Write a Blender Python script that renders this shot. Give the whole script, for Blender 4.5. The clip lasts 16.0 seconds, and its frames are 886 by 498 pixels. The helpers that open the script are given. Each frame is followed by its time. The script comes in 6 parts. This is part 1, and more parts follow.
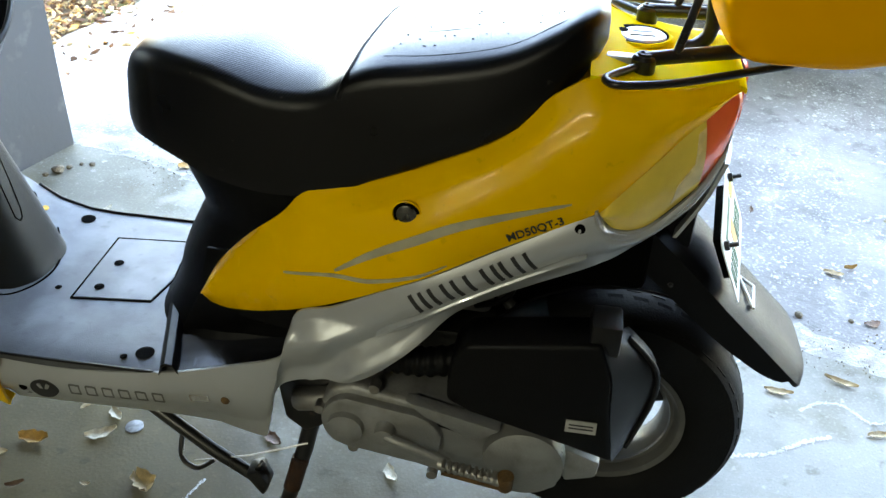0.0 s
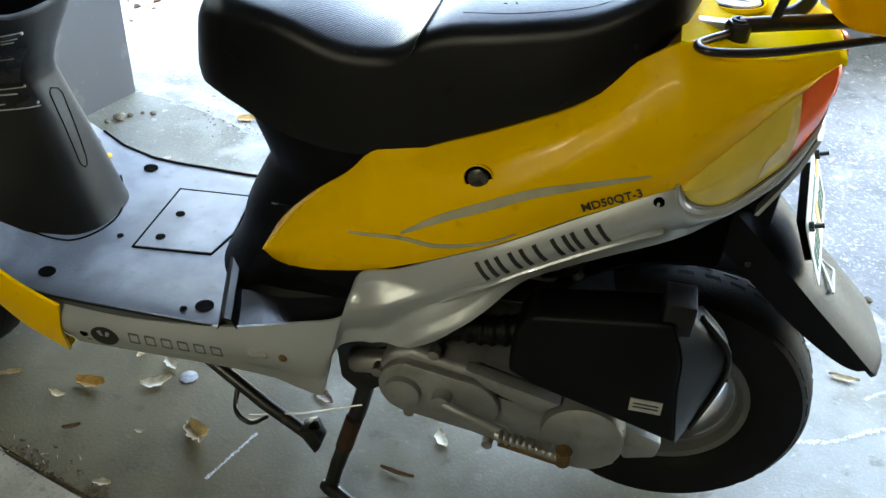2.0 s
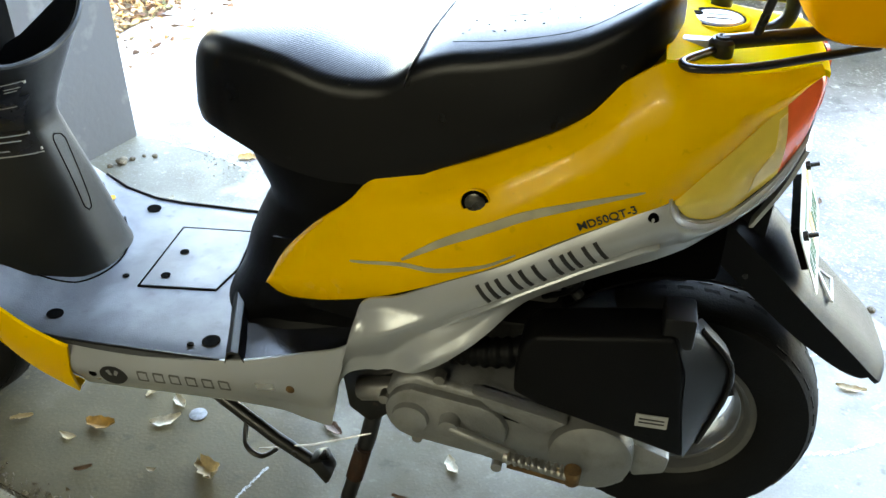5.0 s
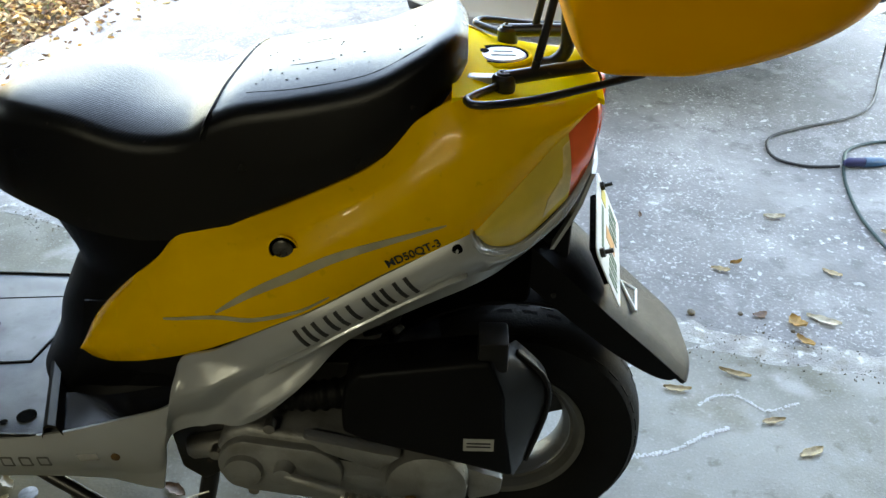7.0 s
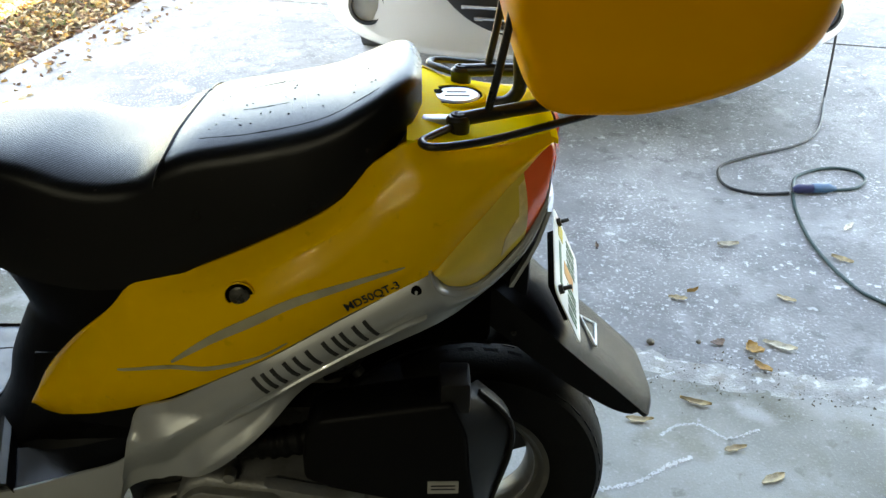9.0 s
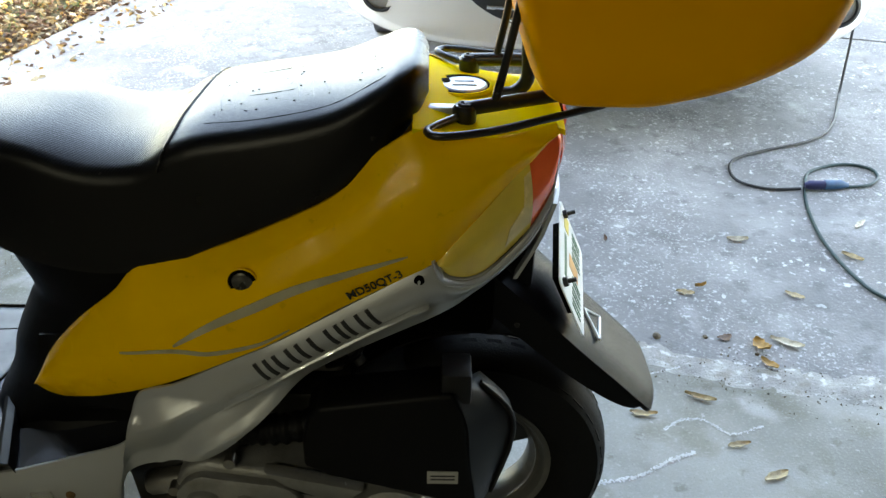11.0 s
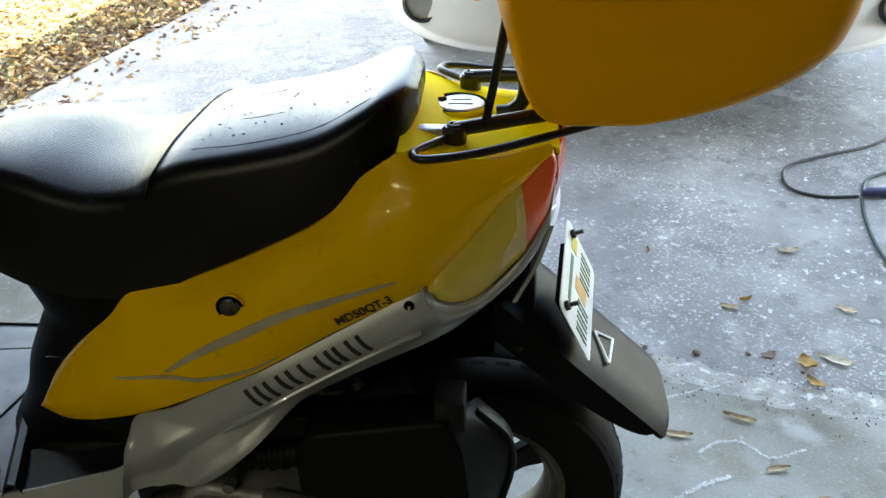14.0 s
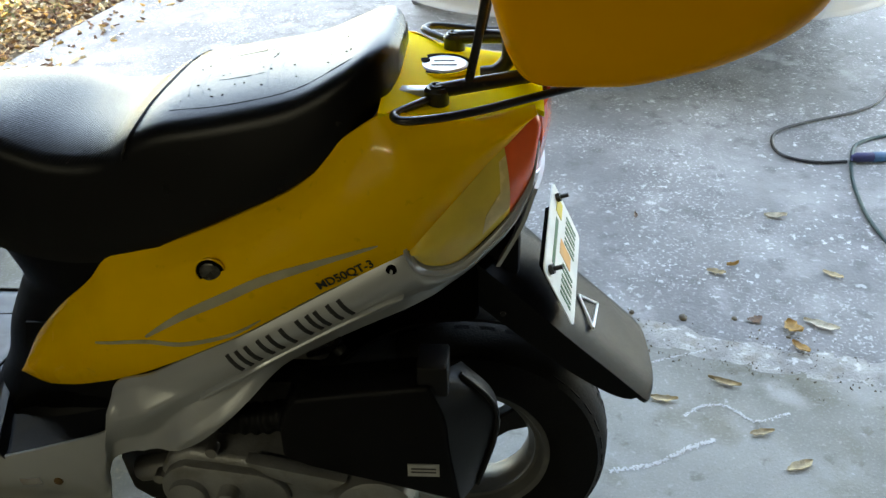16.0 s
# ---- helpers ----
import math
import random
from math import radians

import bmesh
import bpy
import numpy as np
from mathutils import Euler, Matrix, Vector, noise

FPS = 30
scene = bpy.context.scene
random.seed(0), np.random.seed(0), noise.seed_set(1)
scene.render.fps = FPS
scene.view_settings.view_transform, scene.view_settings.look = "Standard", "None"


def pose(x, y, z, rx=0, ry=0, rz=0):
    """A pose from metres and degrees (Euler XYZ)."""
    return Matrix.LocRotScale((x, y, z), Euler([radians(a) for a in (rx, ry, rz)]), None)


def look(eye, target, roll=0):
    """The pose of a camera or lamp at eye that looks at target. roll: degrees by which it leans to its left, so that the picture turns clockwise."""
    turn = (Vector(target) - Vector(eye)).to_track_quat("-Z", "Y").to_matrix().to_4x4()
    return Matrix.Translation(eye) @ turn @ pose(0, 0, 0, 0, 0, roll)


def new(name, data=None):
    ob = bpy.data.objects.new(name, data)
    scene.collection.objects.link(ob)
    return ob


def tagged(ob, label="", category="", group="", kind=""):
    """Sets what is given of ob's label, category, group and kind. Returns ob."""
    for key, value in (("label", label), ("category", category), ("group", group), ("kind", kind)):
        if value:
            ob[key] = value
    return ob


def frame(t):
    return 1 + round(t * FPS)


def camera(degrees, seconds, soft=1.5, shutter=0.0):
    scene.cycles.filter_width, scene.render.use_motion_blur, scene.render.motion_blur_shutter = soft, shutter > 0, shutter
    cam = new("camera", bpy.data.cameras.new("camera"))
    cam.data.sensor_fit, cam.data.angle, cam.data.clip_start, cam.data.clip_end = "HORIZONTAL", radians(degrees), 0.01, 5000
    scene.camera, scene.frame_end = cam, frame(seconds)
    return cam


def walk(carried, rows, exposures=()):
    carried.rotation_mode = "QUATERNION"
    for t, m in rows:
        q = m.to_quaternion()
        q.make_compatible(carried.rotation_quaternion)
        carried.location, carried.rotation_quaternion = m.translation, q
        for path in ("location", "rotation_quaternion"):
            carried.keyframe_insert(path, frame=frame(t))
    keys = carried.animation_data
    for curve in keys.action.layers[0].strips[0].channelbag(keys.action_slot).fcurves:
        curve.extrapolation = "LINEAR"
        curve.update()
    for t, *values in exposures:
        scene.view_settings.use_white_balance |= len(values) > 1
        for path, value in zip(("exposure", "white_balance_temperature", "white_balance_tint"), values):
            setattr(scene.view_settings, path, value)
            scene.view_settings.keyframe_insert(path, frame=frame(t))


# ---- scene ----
cam = camera(53.8, 16.0)
PATH = [
    (0, (-0.168, -1.033, 1.141), (-0.386, 0.631, 0.053), 2.4),
    (0.5, (-0.158, -1.041, 1.144), (-0.327, 0.637, 0.068), 2.0),
    (1, (-0.163, -1.041, 1.132), (-0.389, 0.578, -0.022), 1.3),
    (1.5, (-0.176, -1.025, 1.127), (-0.421, 0.584, -0.036), 2.3),
    (2, (-0.199, -1.011, 1.126), (-0.507, 0.587, -0.037), 3.2),
    (2.5, (-0.231, -1.02, 1.131), (-0.697, 0.546, -0.023), 2.7),
    (3, (-0.254, -1.028, 1.128), (-0.863, 0.498, -0.012), 1.4),
    (3.5, (-0.257, -1.033, 1.128), (-0.874, 0.503, 0.004), 1.8),
    (4, (-0.237, -1.027, 1.122), (-0.74, 0.524, -0.036), 1.2),
    (4.5, (-0.214, -1.027, 1.12), (-0.643, 0.572, -0.002), 2.1),
    (5, (-0.19, -1.027, 1.128), (-0.519, 0.609, 0.025), 0.5),
    (5.2, (-0.179, -1.027, 1.13), (-0.457, 0.619, 0.029), 0.7),
    (7.3, (-0.126, -1.033, 1.15), (-0.142, 0.691, 0.136), 0.6),
    (7.5, (-0.126, -1.035, 1.153), (-0.135, 0.695, 0.149), 0.5),
    (8, (-0.123, -1.033, 1.151), (-0.113, 0.693, 0.141), 0.8),
    (8.5, (-0.117, -1.033, 1.155), (-0.108, 0.71, 0.173), 0.4),
    (8.7, (-0.126, -1.025, 1.153), (-0.062, 0.723, 0.183), 0.8),
    (11, (-0.118, -1.018, 1.152), (-0.079, 0.717, 0.158), 1.6),
    (11.5, (-0.116, -1.021, 1.15), (-0.081, 0.717, 0.16), 1.1),
    (12, (-0.117, -1.021, 1.152), (-0.089, 0.717, 0.162), -0.4),
    (12.5, (-0.117, -1.017, 1.154), (-0.068, 0.742, 0.203), 1.0),
    (13, (-0.108, -1.041, 1.156), (0.046, 0.691, 0.167), 2.9),
    (13.5, (-0.062, -1.019, 1.161), (-0.063, 0.743, 0.216), -1.2),
    (14, (-0.028, -0.982, 1.158), (-0.153, 0.755, 0.173), -1.4),
    (14.5, (-0.017, -0.969, 1.152), (-0.158, 0.724, 0.097), -1.7),
    (15, (-0.013, -0.971, 1.149), (-0.138, 0.719, 0.086), -1.6),
    (15.5, (-0.015, -0.976, 1.144), (-0.124, 0.701, 0.061), -1.4),
    (16, (-0.019, -0.975, 1.15), (-0.123, 0.724, 0.099), -1.1),
]
walk(cam, [(t, look(eye, target, roll)) for t, eye, target, roll in PATH], [(0, 4.9, 8300, 10), (1.5, 4.85, 8400, 10), (3.5, 5.1, 8600, 10), (5.2, 5.3, 8650, 10), (7.3, 4.1, 9100, 10), (12, 4.0, 9100, 10), (16, 3.9, 9100, 10)])

# world, sun and sky
SUN_EL, SUN_AZ = radians(46), radians(194)
world = bpy.data.worlds.new("world")
scene.world = world
world.use_nodes = True
wn = world.node_tree
sky = wn.nodes.new("ShaderNodeTexSky")
sky.sky_type, sky.sun_disc = "NISHITA", False
sky.sun_elevation, sky.sun_rotation = SUN_EL, SUN_AZ
bg = wn.nodes["Background"]
bg.inputs[1].default_value = 0.15
wn.links.new(sky.outputs[0], bg.inputs[0])
sun = new("sun", bpy.data.lights.new("sun", "SUN"))
sun.data.energy, sun.data.angle, sun.data.color = 5.0, radians(0.5), (1.0, 0.95, 0.86)
# from the sky's compass: rotation turns from +y towards +x
sd = Vector((math.sin(SUN_AZ) * math.cos(SUN_EL), math.cos(SUN_AZ) * math.cos(SUN_EL), math.sin(SUN_EL)))
sun.matrix_world = look(tuple(sd * 10), (0, 0, 0))
# two fluorescent tubes under the garage ceiling, behind the camera
for tube_x, tube_y, tube_w in ((-1.2, -2.7, 1.15), (-1.5, -4.6, 1.75)):
    tube_lamp = new("ceiling_tube_light", bpy.data.lights.new("ceiling_tube_light", "AREA"))
    tube_lamp.data.shape, tube_lamp.data.size, tube_lamp.data.size_y = "RECTANGLE", 1.2, 0.05
    tube_lamp.data.energy, tube_lamp.data.color = tube_w, (0.90, 1.0, 0.92)
    tube_lamp.matrix_world = pose(tube_x, tube_y, 2.40, 0, 0, -12)


# ---------------------------------------------------------------- materials
def mat(name, color, rough=0.5, metal=0.0, spots=(), bump=0.0, bscale=200.0, var=0.12, vscale=8.0, coat=0.0, rvar=0.08, spec=0.5):
    """A surface with colour change at two scales, uneven gloss and fine relief. spots: (scale, from, to, colour, strength)."""
    m = bpy.data.materials.new(name)
    m.use_nodes = True
    t = m.node_tree
    b = t.nodes["Principled BSDF"]
    co = t.nodes.new("ShaderNodeTexCoord")

    def noise_tex(scale, detail=4.0):
        n = t.nodes.new("ShaderNodeTexNoise")
        n.inputs["Scale"].default_value, n.inputs["Detail"].default_value = scale, detail
        t.links.new(co.outputs["Object"], n.inputs["Vector"])
        return n

    def ramp(src, lo, hi, a, c):
        r = t.nodes.new("ShaderNodeMapRange")
        for i, v in zip((1, 2, 3, 4), (lo, hi, a, c)):
            r.inputs[i].default_value = v
        t.links.new(src, r.inputs[0])
        return r.outputs[0]

    def mix(fac, a, c):
        x = t.nodes.new("ShaderNodeMix")
        x.data_type = "RGBA"
        for sock, v in ((x.inputs[0], fac), (x.inputs[6], a), (x.inputs[7], c)):
            if isinstance(v, (int, float)):
                sock.default_value = v
            elif isinstance(v, tuple):
                sock.default_value = (*v, 1)
            else:
                t.links.new(v, sock)
        return x.outputs[2]

    big, fine = noise_tex(vscale), noise_tex(vscale * 9)
    dark = tuple(c * (1 - 2 * var) for c in color)
    lite = tuple(min(1, c * (1 + var)) for c in color)
    col = mix(ramp(big.outputs[0], 0.3, 0.7, 0, 1), dark, lite)
    col = mix(ramp(fine.outputs[0], 0.35, 0.75, 0, 0.5 * min(1, var * 4)), col, dark)
    for scale, lo, hi, c, k, *patchy in spots:
        n = noise_tex(scale, 6)
        fac = ramp(n.outputs[0], lo, hi, 0, k)
        if patchy:
            mul = t.nodes.new("ShaderNodeMath")
            mul.operation = "MULTIPLY"
            t.links.new(fac, mul.inputs[0])
            t.links.new(ramp(noise_tex(patchy[0], 3).outputs[0], 0.40, 0.62, 0.08, 1), mul.inputs[1])
            fac = mul.outputs[0]
        col = mix(fac, col, c)
    t.links.new(col, b.inputs["Base Color"])
    t.links.new(ramp(big.outputs[0], 0.3, 0.7, max(0.02, rough - rvar), min(1, rough + rvar)), b.inputs["Roughness"])
    b.inputs["Metallic"].default_value = metal
    b.inputs["Coat Weight"].default_value = coat
    b.inputs["Coat Roughness"].default_value = 0.035
    b.inputs["Specular IOR Level"].default_value = spec
    if bump:
        n = noise_tex(bscale, 3)
        bp = t.nodes.new("ShaderNodeBump")
        bp.inputs["Strength"].default_value, bp.inputs["Distance"].default_value = bump, 0.002
        t.links.new(n.outputs[0], bp.inputs["Height"])
        t.links.new(bp.outputs[0], b.inputs["Normal"])
    return m


YELLOW = mat("yellow_paint", (0.90, 0.50, 0.0), 0.30, coat=0.2, spec=0.12, var=0.03, vscale=5, spots=((60, 0.66, 0.72, (0.45, 0.24, 0.02), 0.25),))
# Lighter copy of the yellow paint: sky light on the deck put into colour
YELSKYLIT = mat("yellow_paint_skylit", (0.86, 0.66, 0.0), 0.6, coat=0.0, spec=0.02, var=0.03, vscale=5)
BOXYEL = mat("yellow_case_plastic", (1.0, 0.42, 0.0), 0.4, coat=0.0, spec=0.12, var=0.04, vscale=4)
SILVER = mat("silver_paint", (0.42, 0.435, 0.44), 0.34, 0.35, coat=0.3, var=0.05, vscale=6, spots=((18, 0.6, 0.75, (0.3, 0.3, 0.29), 0.3),))
VINYL = mat("black_vinyl", (0.0014, 0.0014, 0.0017), 0.30, spec=0.27, rvar=0.04, bump=0.15, bscale=900, var=0.15, vscale=10, spots=((90, 0.71, 0.74, (0.05, 0.05, 0.045), 0.4),))
vt = VINYL.node_tree
ribs = vt.nodes.new("ShaderNodeTexWave")
ribs.inputs["Scale"].default_value, ribs.inputs["Distortion"].default_value = 95.0, 0.15
ribmap = vt.nodes.new("ShaderNodeMapping")
ribmap.inputs["Rotation"].default_value = (0, 0, 0.6)
ribco = vt.nodes.new("ShaderNodeTexCoord")
ribsep = vt.nodes.new("ShaderNodeSeparateXYZ")
ribmask = vt.nodes.new("ShaderNodeMapRange")
for i, v in zip((1, 2, 3, 4), (-0.400, -0.396, 0.16, 0.0)):
    ribmask.inputs[i].default_value = v
ribbump = vt.nodes.new("ShaderNodeBump")
ribbump.inputs["Distance"].default_value = 0.0012
vt.links.new(ribco.outputs["Object"], ribmap.inputs[0])
vt.links.new(ribmap.outputs[0], ribs.inputs["Vector"])
vt.links.new(ribco.outputs["Object"], ribsep.inputs[0])
vt.links.new(ribsep.outputs[0], ribmask.inputs[0])
ribnor, ribup, ribmul = vt.nodes.new("ShaderNodeSeparateXYZ"), vt.nodes.new("ShaderNodeMapRange"), vt.nodes.new("ShaderNodeMath")
for i, v in zip((1, 2, 3, 4), (0.55, 0.8, 0.0, 1.0)):
    ribup.inputs[i].default_value = v
ribmul.operation = "MULTIPLY"
vt.links.new(ribco.outputs["Normal"], ribnor.inputs[0])
vt.links.new(ribnor.outputs[2], ribup.inputs[0])
vt.links.new(ribup.outputs[0], ribmul.inputs[0])
vt.links.new(ribmask.outputs[0], ribmul.inputs[1])
vt.links.new(ribmul.outputs[0], ribbump.inputs["Strength"])
vt.links.new(ribs.outputs["Fac"], ribbump.inputs["Height"])
vb = vt.nodes["Principled BSDF"]
vt.links.new(vb.inputs["Normal"].links[0].from_socket, ribbump.inputs["Normal"])
vt.links.new(ribbump.outputs[0], vb.inputs["Normal"])
BLACK = mat("black_plastic", (0.0022, 0.0022, 0.0025), 0.42, spec=0.13, bump=0.3, bscale=700, var=0.2, vscale=9)
# Greyer copy of black plastic: light caught on the box end, put into colour
BOXLIT = mat("black_plastic_lit", (0.006, 0.0062, 0.0068), 0.42, spec=0.26, bump=0.2, bscale=700, var=0.15, vscale=9)
GREYPL = mat("grey_leg_plastic", (0.0075, 0.0075, 0.0065), 0.42, spec=0.26, bump=0.2, bscale=800, var=0.12, vscale=7)
MATTOP = mat("worn_floor_plastic", (0.075, 0.08, 0.088), 0.42, bump=0.25, bscale=500, var=0.2, vscale=9, spots=((7, 0.48, 0.68, (0.19, 0.20, 0.215), 0.75), (16, 0.55, 0.72, (0.05, 0.053, 0.06), 0.5), (55, 0.6, 0.75, (0.04, 0.04, 0.045), 0.6)))
RUBBER = mat("tyre_rubber", (0.003, 0.003, 0.003), 0.75, bump=0.3, bscale=300, var=0.2, vscale=12, spec=0.2)
ALU = mat("cast_aluminium", (0.29, 0.292, 0.285), 0.42, 0.55, bump=0.35, bscale=350, var=0.12, vscale=14, spots=((25, 0.55, 0.72, (0.16, 0.15, 0.13), 0.55),))
DKMETAL = mat("dark_dull_metal", (0.018, 0.018, 0.017), 0.5, 0.3, bump=0.4, bscale=200, var=0.25, vscale=20)
RIM = mat("painted_rim", (0.12, 0.118, 0.108), 0.45, 0.4, var=0.1, vscale=12, spots=((30, 0.58, 0.7, (0.18, 0.17, 0.15), 0.6),))
STEEL = mat("dull_steel", (0.36, 0.35, 0.33), 0.35, 0.9, var=0.15, vscale=20)
BOLTM = mat("dark_bolt_steel", (0.13, 0.125, 0.11), 0.3, 0.85, var=0.3, vscale=90)
CAPM = mat("brushed_cap_metal", (0.50, 0.51, 0.51), 0.35, 0.5, var=0.08, vscale=40, bump=0.3, bscale=300)
CHROME = mat("chrome", (0.78, 0.78, 0.78), 0.1, 1.0, var=0.03)
DRUST = mat("dark_rust", (0.05, 0.022, 0.010), 0.8, 0.2, bump=0.5, bscale=300, var=0.3, vscale=40)
RUST = mat("rusty_steel", (0.15, 0.085, 0.03), 0.8, 0.3, bump=0.5, bscale=300, var=0.3, vscale=40)
BLKMETAL = mat("black_enamel_tube", (0.007, 0.007, 0.007), 0.34, var=0.15, vscale=20, spots=((70, 0.66, 0.72, (0.10, 0.07, 0.05), 0.4),))
# Near-black, almost no sheen: shade in recesses put into colour; also dirt flecks
DARK = mat("shade_and_dirt_black", (0.0018, 0.0018, 0.0018), 0.9, var=0.1, spec=0.02)
AMBER = mat("amber_reflector", (0.24, 0.060, 0.003), 0.4, spec=0.25, bump=0.4, bscale=900, var=0.08)
YPLUG = mat("yellow_plug", (0.75, 0.40, 0.02), 0.5, var=0.06)
DECAL = mat("grey_decal", (0.43, 0.385, 0.25), 0.35, coat=0.4, var=0.1, vscale=30)
INK = mat("black_decal", (0.012, 0.012, 0.012), 0.4, var=0.1)
WHITEP = mat("plate_white", (0.72, 0.74, 0.70), 0.4, var=0.06, vscale=20)
GREENP = mat("plate_green", (0.05, 0.16, 0.07), 0.45, var=0.1, vscale=30)
PALEY = mat("plate_yellow", (0.65, 0.52, 0.05), 0.45, var=0.1, vscale=30)
PALEO = mat("plate_orange", (0.70, 0.36, 0.10), 0.45, var=0.1, vscale=30)
LABEL = mat("grey_label", (0.40, 0.40, 0.38), 0.45, var=0.1, vscale=40)
HEEL = mat("glossy_heel_plastic", (0.012, 0.013, 0.017), 0.16, spec=0.6, bump=0.15, bscale=300, var=0.2, vscale=20)
STICK = mat("black_sticker", (0.012, 0.012, 0.013), 0.25, var=0.1, vscale=40)
CARWHITE = mat("white_car_paint", (0.84, 0.84, 0.82), 0.25, coat=0.6, var=0.03, vscale=3)
CARBLACK = mat("black_car_trim", (0.02, 0.02, 0.022), 0.45, var=0.1)
CORD = mat("green_cord", (0.006, 0.034, 0.032), 0.5, var=0.15, vscale=30)
CORDK = mat("black_cord", (0.006, 0.007, 0.008), 0.5, var=0.15, vscale=30)
PLUGB = mat("blue_plug", (0.012, 0.08, 0.17), 0.45, var=0.1, vscale=40)
PLUGV = mat("violet_plug", (0.018, 0.022, 0.09), 0.45, var=0.1, vscale=40)
WALL = mat("grey_wall_paint", (0.075, 0.077, 0.083), 0.6, bump=0.3, bscale=60, var=0.07, vscale=2.2, spots=((9, 0.62, 0.72, (0.18, 0.18, 0.18), 0.5), (45, 0.68, 0.72, (0.10, 0.10, 0.10), 0.5)))
CEIL = mat("ceiling_paint", (0.42, 0.42, 0.40), 0.85, bump=0.2, bscale=60, var=0.06, vscale=2)
INNER = mat("garage_wall_paint", (0.11, 0.105, 0.095), 0.8, bump=0.2, bscale=60, var=0.08, vscale=2)
SLAB = mat("garage_concrete", (0.30, 0.295, 0.265), 0.66, bump=0.25, bscale=160, var=0.14, vscale=2.6, spec=0.35, spots=((1.9, 0.44, 0.64, (0.080, 0.074, 0.040), 0.8), (5.5, 0.52, 0.66, (0.12, 0.105, 0.055), 0.5), (7, 0.58, 0.75, (0.30, 0.29, 0.26), 0.45), (55, 0.65, 0.70, (0.55, 0.545, 0.52), 0.4, 5.0), (110, 0.60, 0.68, (0.40, 0.395, 0.37), 0.35, 2.5), (4.0, 0.60, 0.70, (0.42, 0.415, 0.39), 0.6, 2.0), (24, 0.62, 0.7, (0.11, 0.095, 0.065), 0.5), (160, 0.54, 0.66, (0.42, 0.415, 0.39), 0.22), (330, 0.56, 0.66, (0.10, 0.095, 0.08), 0.3), (38, 0.64, 0.69, (0.50, 0.49, 0.46), 0.5, 1.5)))
# broad olive-brown dirt stain round front wheel and stand; also paints in shade there
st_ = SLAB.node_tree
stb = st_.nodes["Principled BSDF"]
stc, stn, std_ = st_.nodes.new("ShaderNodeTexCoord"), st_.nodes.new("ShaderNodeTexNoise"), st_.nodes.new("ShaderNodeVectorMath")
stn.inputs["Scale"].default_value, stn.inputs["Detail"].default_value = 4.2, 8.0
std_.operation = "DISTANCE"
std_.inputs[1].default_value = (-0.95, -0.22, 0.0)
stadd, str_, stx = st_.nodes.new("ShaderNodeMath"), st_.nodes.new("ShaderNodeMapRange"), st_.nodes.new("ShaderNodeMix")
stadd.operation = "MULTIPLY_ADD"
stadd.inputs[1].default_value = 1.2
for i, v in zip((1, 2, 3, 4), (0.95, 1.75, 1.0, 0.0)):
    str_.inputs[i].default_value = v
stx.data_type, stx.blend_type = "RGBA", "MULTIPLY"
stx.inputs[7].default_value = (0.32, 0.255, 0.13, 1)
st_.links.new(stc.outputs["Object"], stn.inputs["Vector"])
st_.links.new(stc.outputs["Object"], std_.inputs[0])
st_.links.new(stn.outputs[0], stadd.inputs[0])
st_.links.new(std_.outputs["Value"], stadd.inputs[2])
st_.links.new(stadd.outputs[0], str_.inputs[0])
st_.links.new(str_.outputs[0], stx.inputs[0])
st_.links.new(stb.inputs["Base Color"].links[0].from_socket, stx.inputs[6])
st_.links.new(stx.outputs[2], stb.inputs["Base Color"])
SLAB2 = mat("inner_concrete", (0.28, 0.25, 0.185), 0.75, bump=0.3, bscale=140, var=0.18, vscale=2.2, spots=((3.2, 0.48, 0.66, (0.11, 0.095, 0.060), 0.7), (15, 0.55, 0.75, (0.36, 0.33, 0.27), 0.5), (50, 0.64, 0.7, (0.08, 0.06, 0.04), 0.5), (9, 0.5, 0.7, (0.34, 0.31, 0.24), 0.6), (240, 0.54, 0.64, (0.12, 0.10, 0.07), 0.5), (2.0, 0.5, 0.62, (0.13, 0.12, 0.06), 0.6)))
DRIVE = mat("driveway_concrete", (0.27, 0.265, 0.255), 0.78, bump=1.0, bscale=110, var=0.22, vscale=2.4, spots=((1.1, 0.46, 0.64, (0.15, 0.147, 0.14), 0.7), (5, 0.55, 0.72, (0.40, 0.395, 0.38), 0.5), (17, 0.55, 0.68, (0.12, 0.118, 0.112), 0.6), (60, 0.60, 0.655, (0.64, 0.635, 0.61), 0.72, 6.0), (130, 0.57, 0.66, (0.58, 0.575, 0.56), 0.72, 3.0), (30, 0.66, 0.70, (0.70, 0.69, 0.67), 0.7, 2.0), (3.0, 0.64, 0.70, (0.09, 0.088, 0.085), 0.5), (6.5, 0.60, 0.70, (0.48, 0.475, 0.46), 0.5, 1.5)))
CHALK = mat("pale_scratch", (0.52, 0.515, 0.50), 0.8, var=0.12, vscale=60)
CHALKCAP = mat("dirty_cap_plastic", (0.22, 0.225, 0.23), 0.4, var=0.3, vscale=120)
MORTAR = mat("crumbling_mortar", (0.36, 0.35, 0.32), 0.85, bump=1.0, bscale=200, var=0.25, vscale=14, spots=((40, 0.58, 0.66, (0.62, 0.61, 0.58), 0.7), (22, 0.55, 0.68, (0.20, 0.18, 0.14), 0.7)))
GRIT = mat("joint_grit", (0.19, 0.155, 0.105), 0.85, bump=0.9, bscale=400, var=0.35, vscale=60)
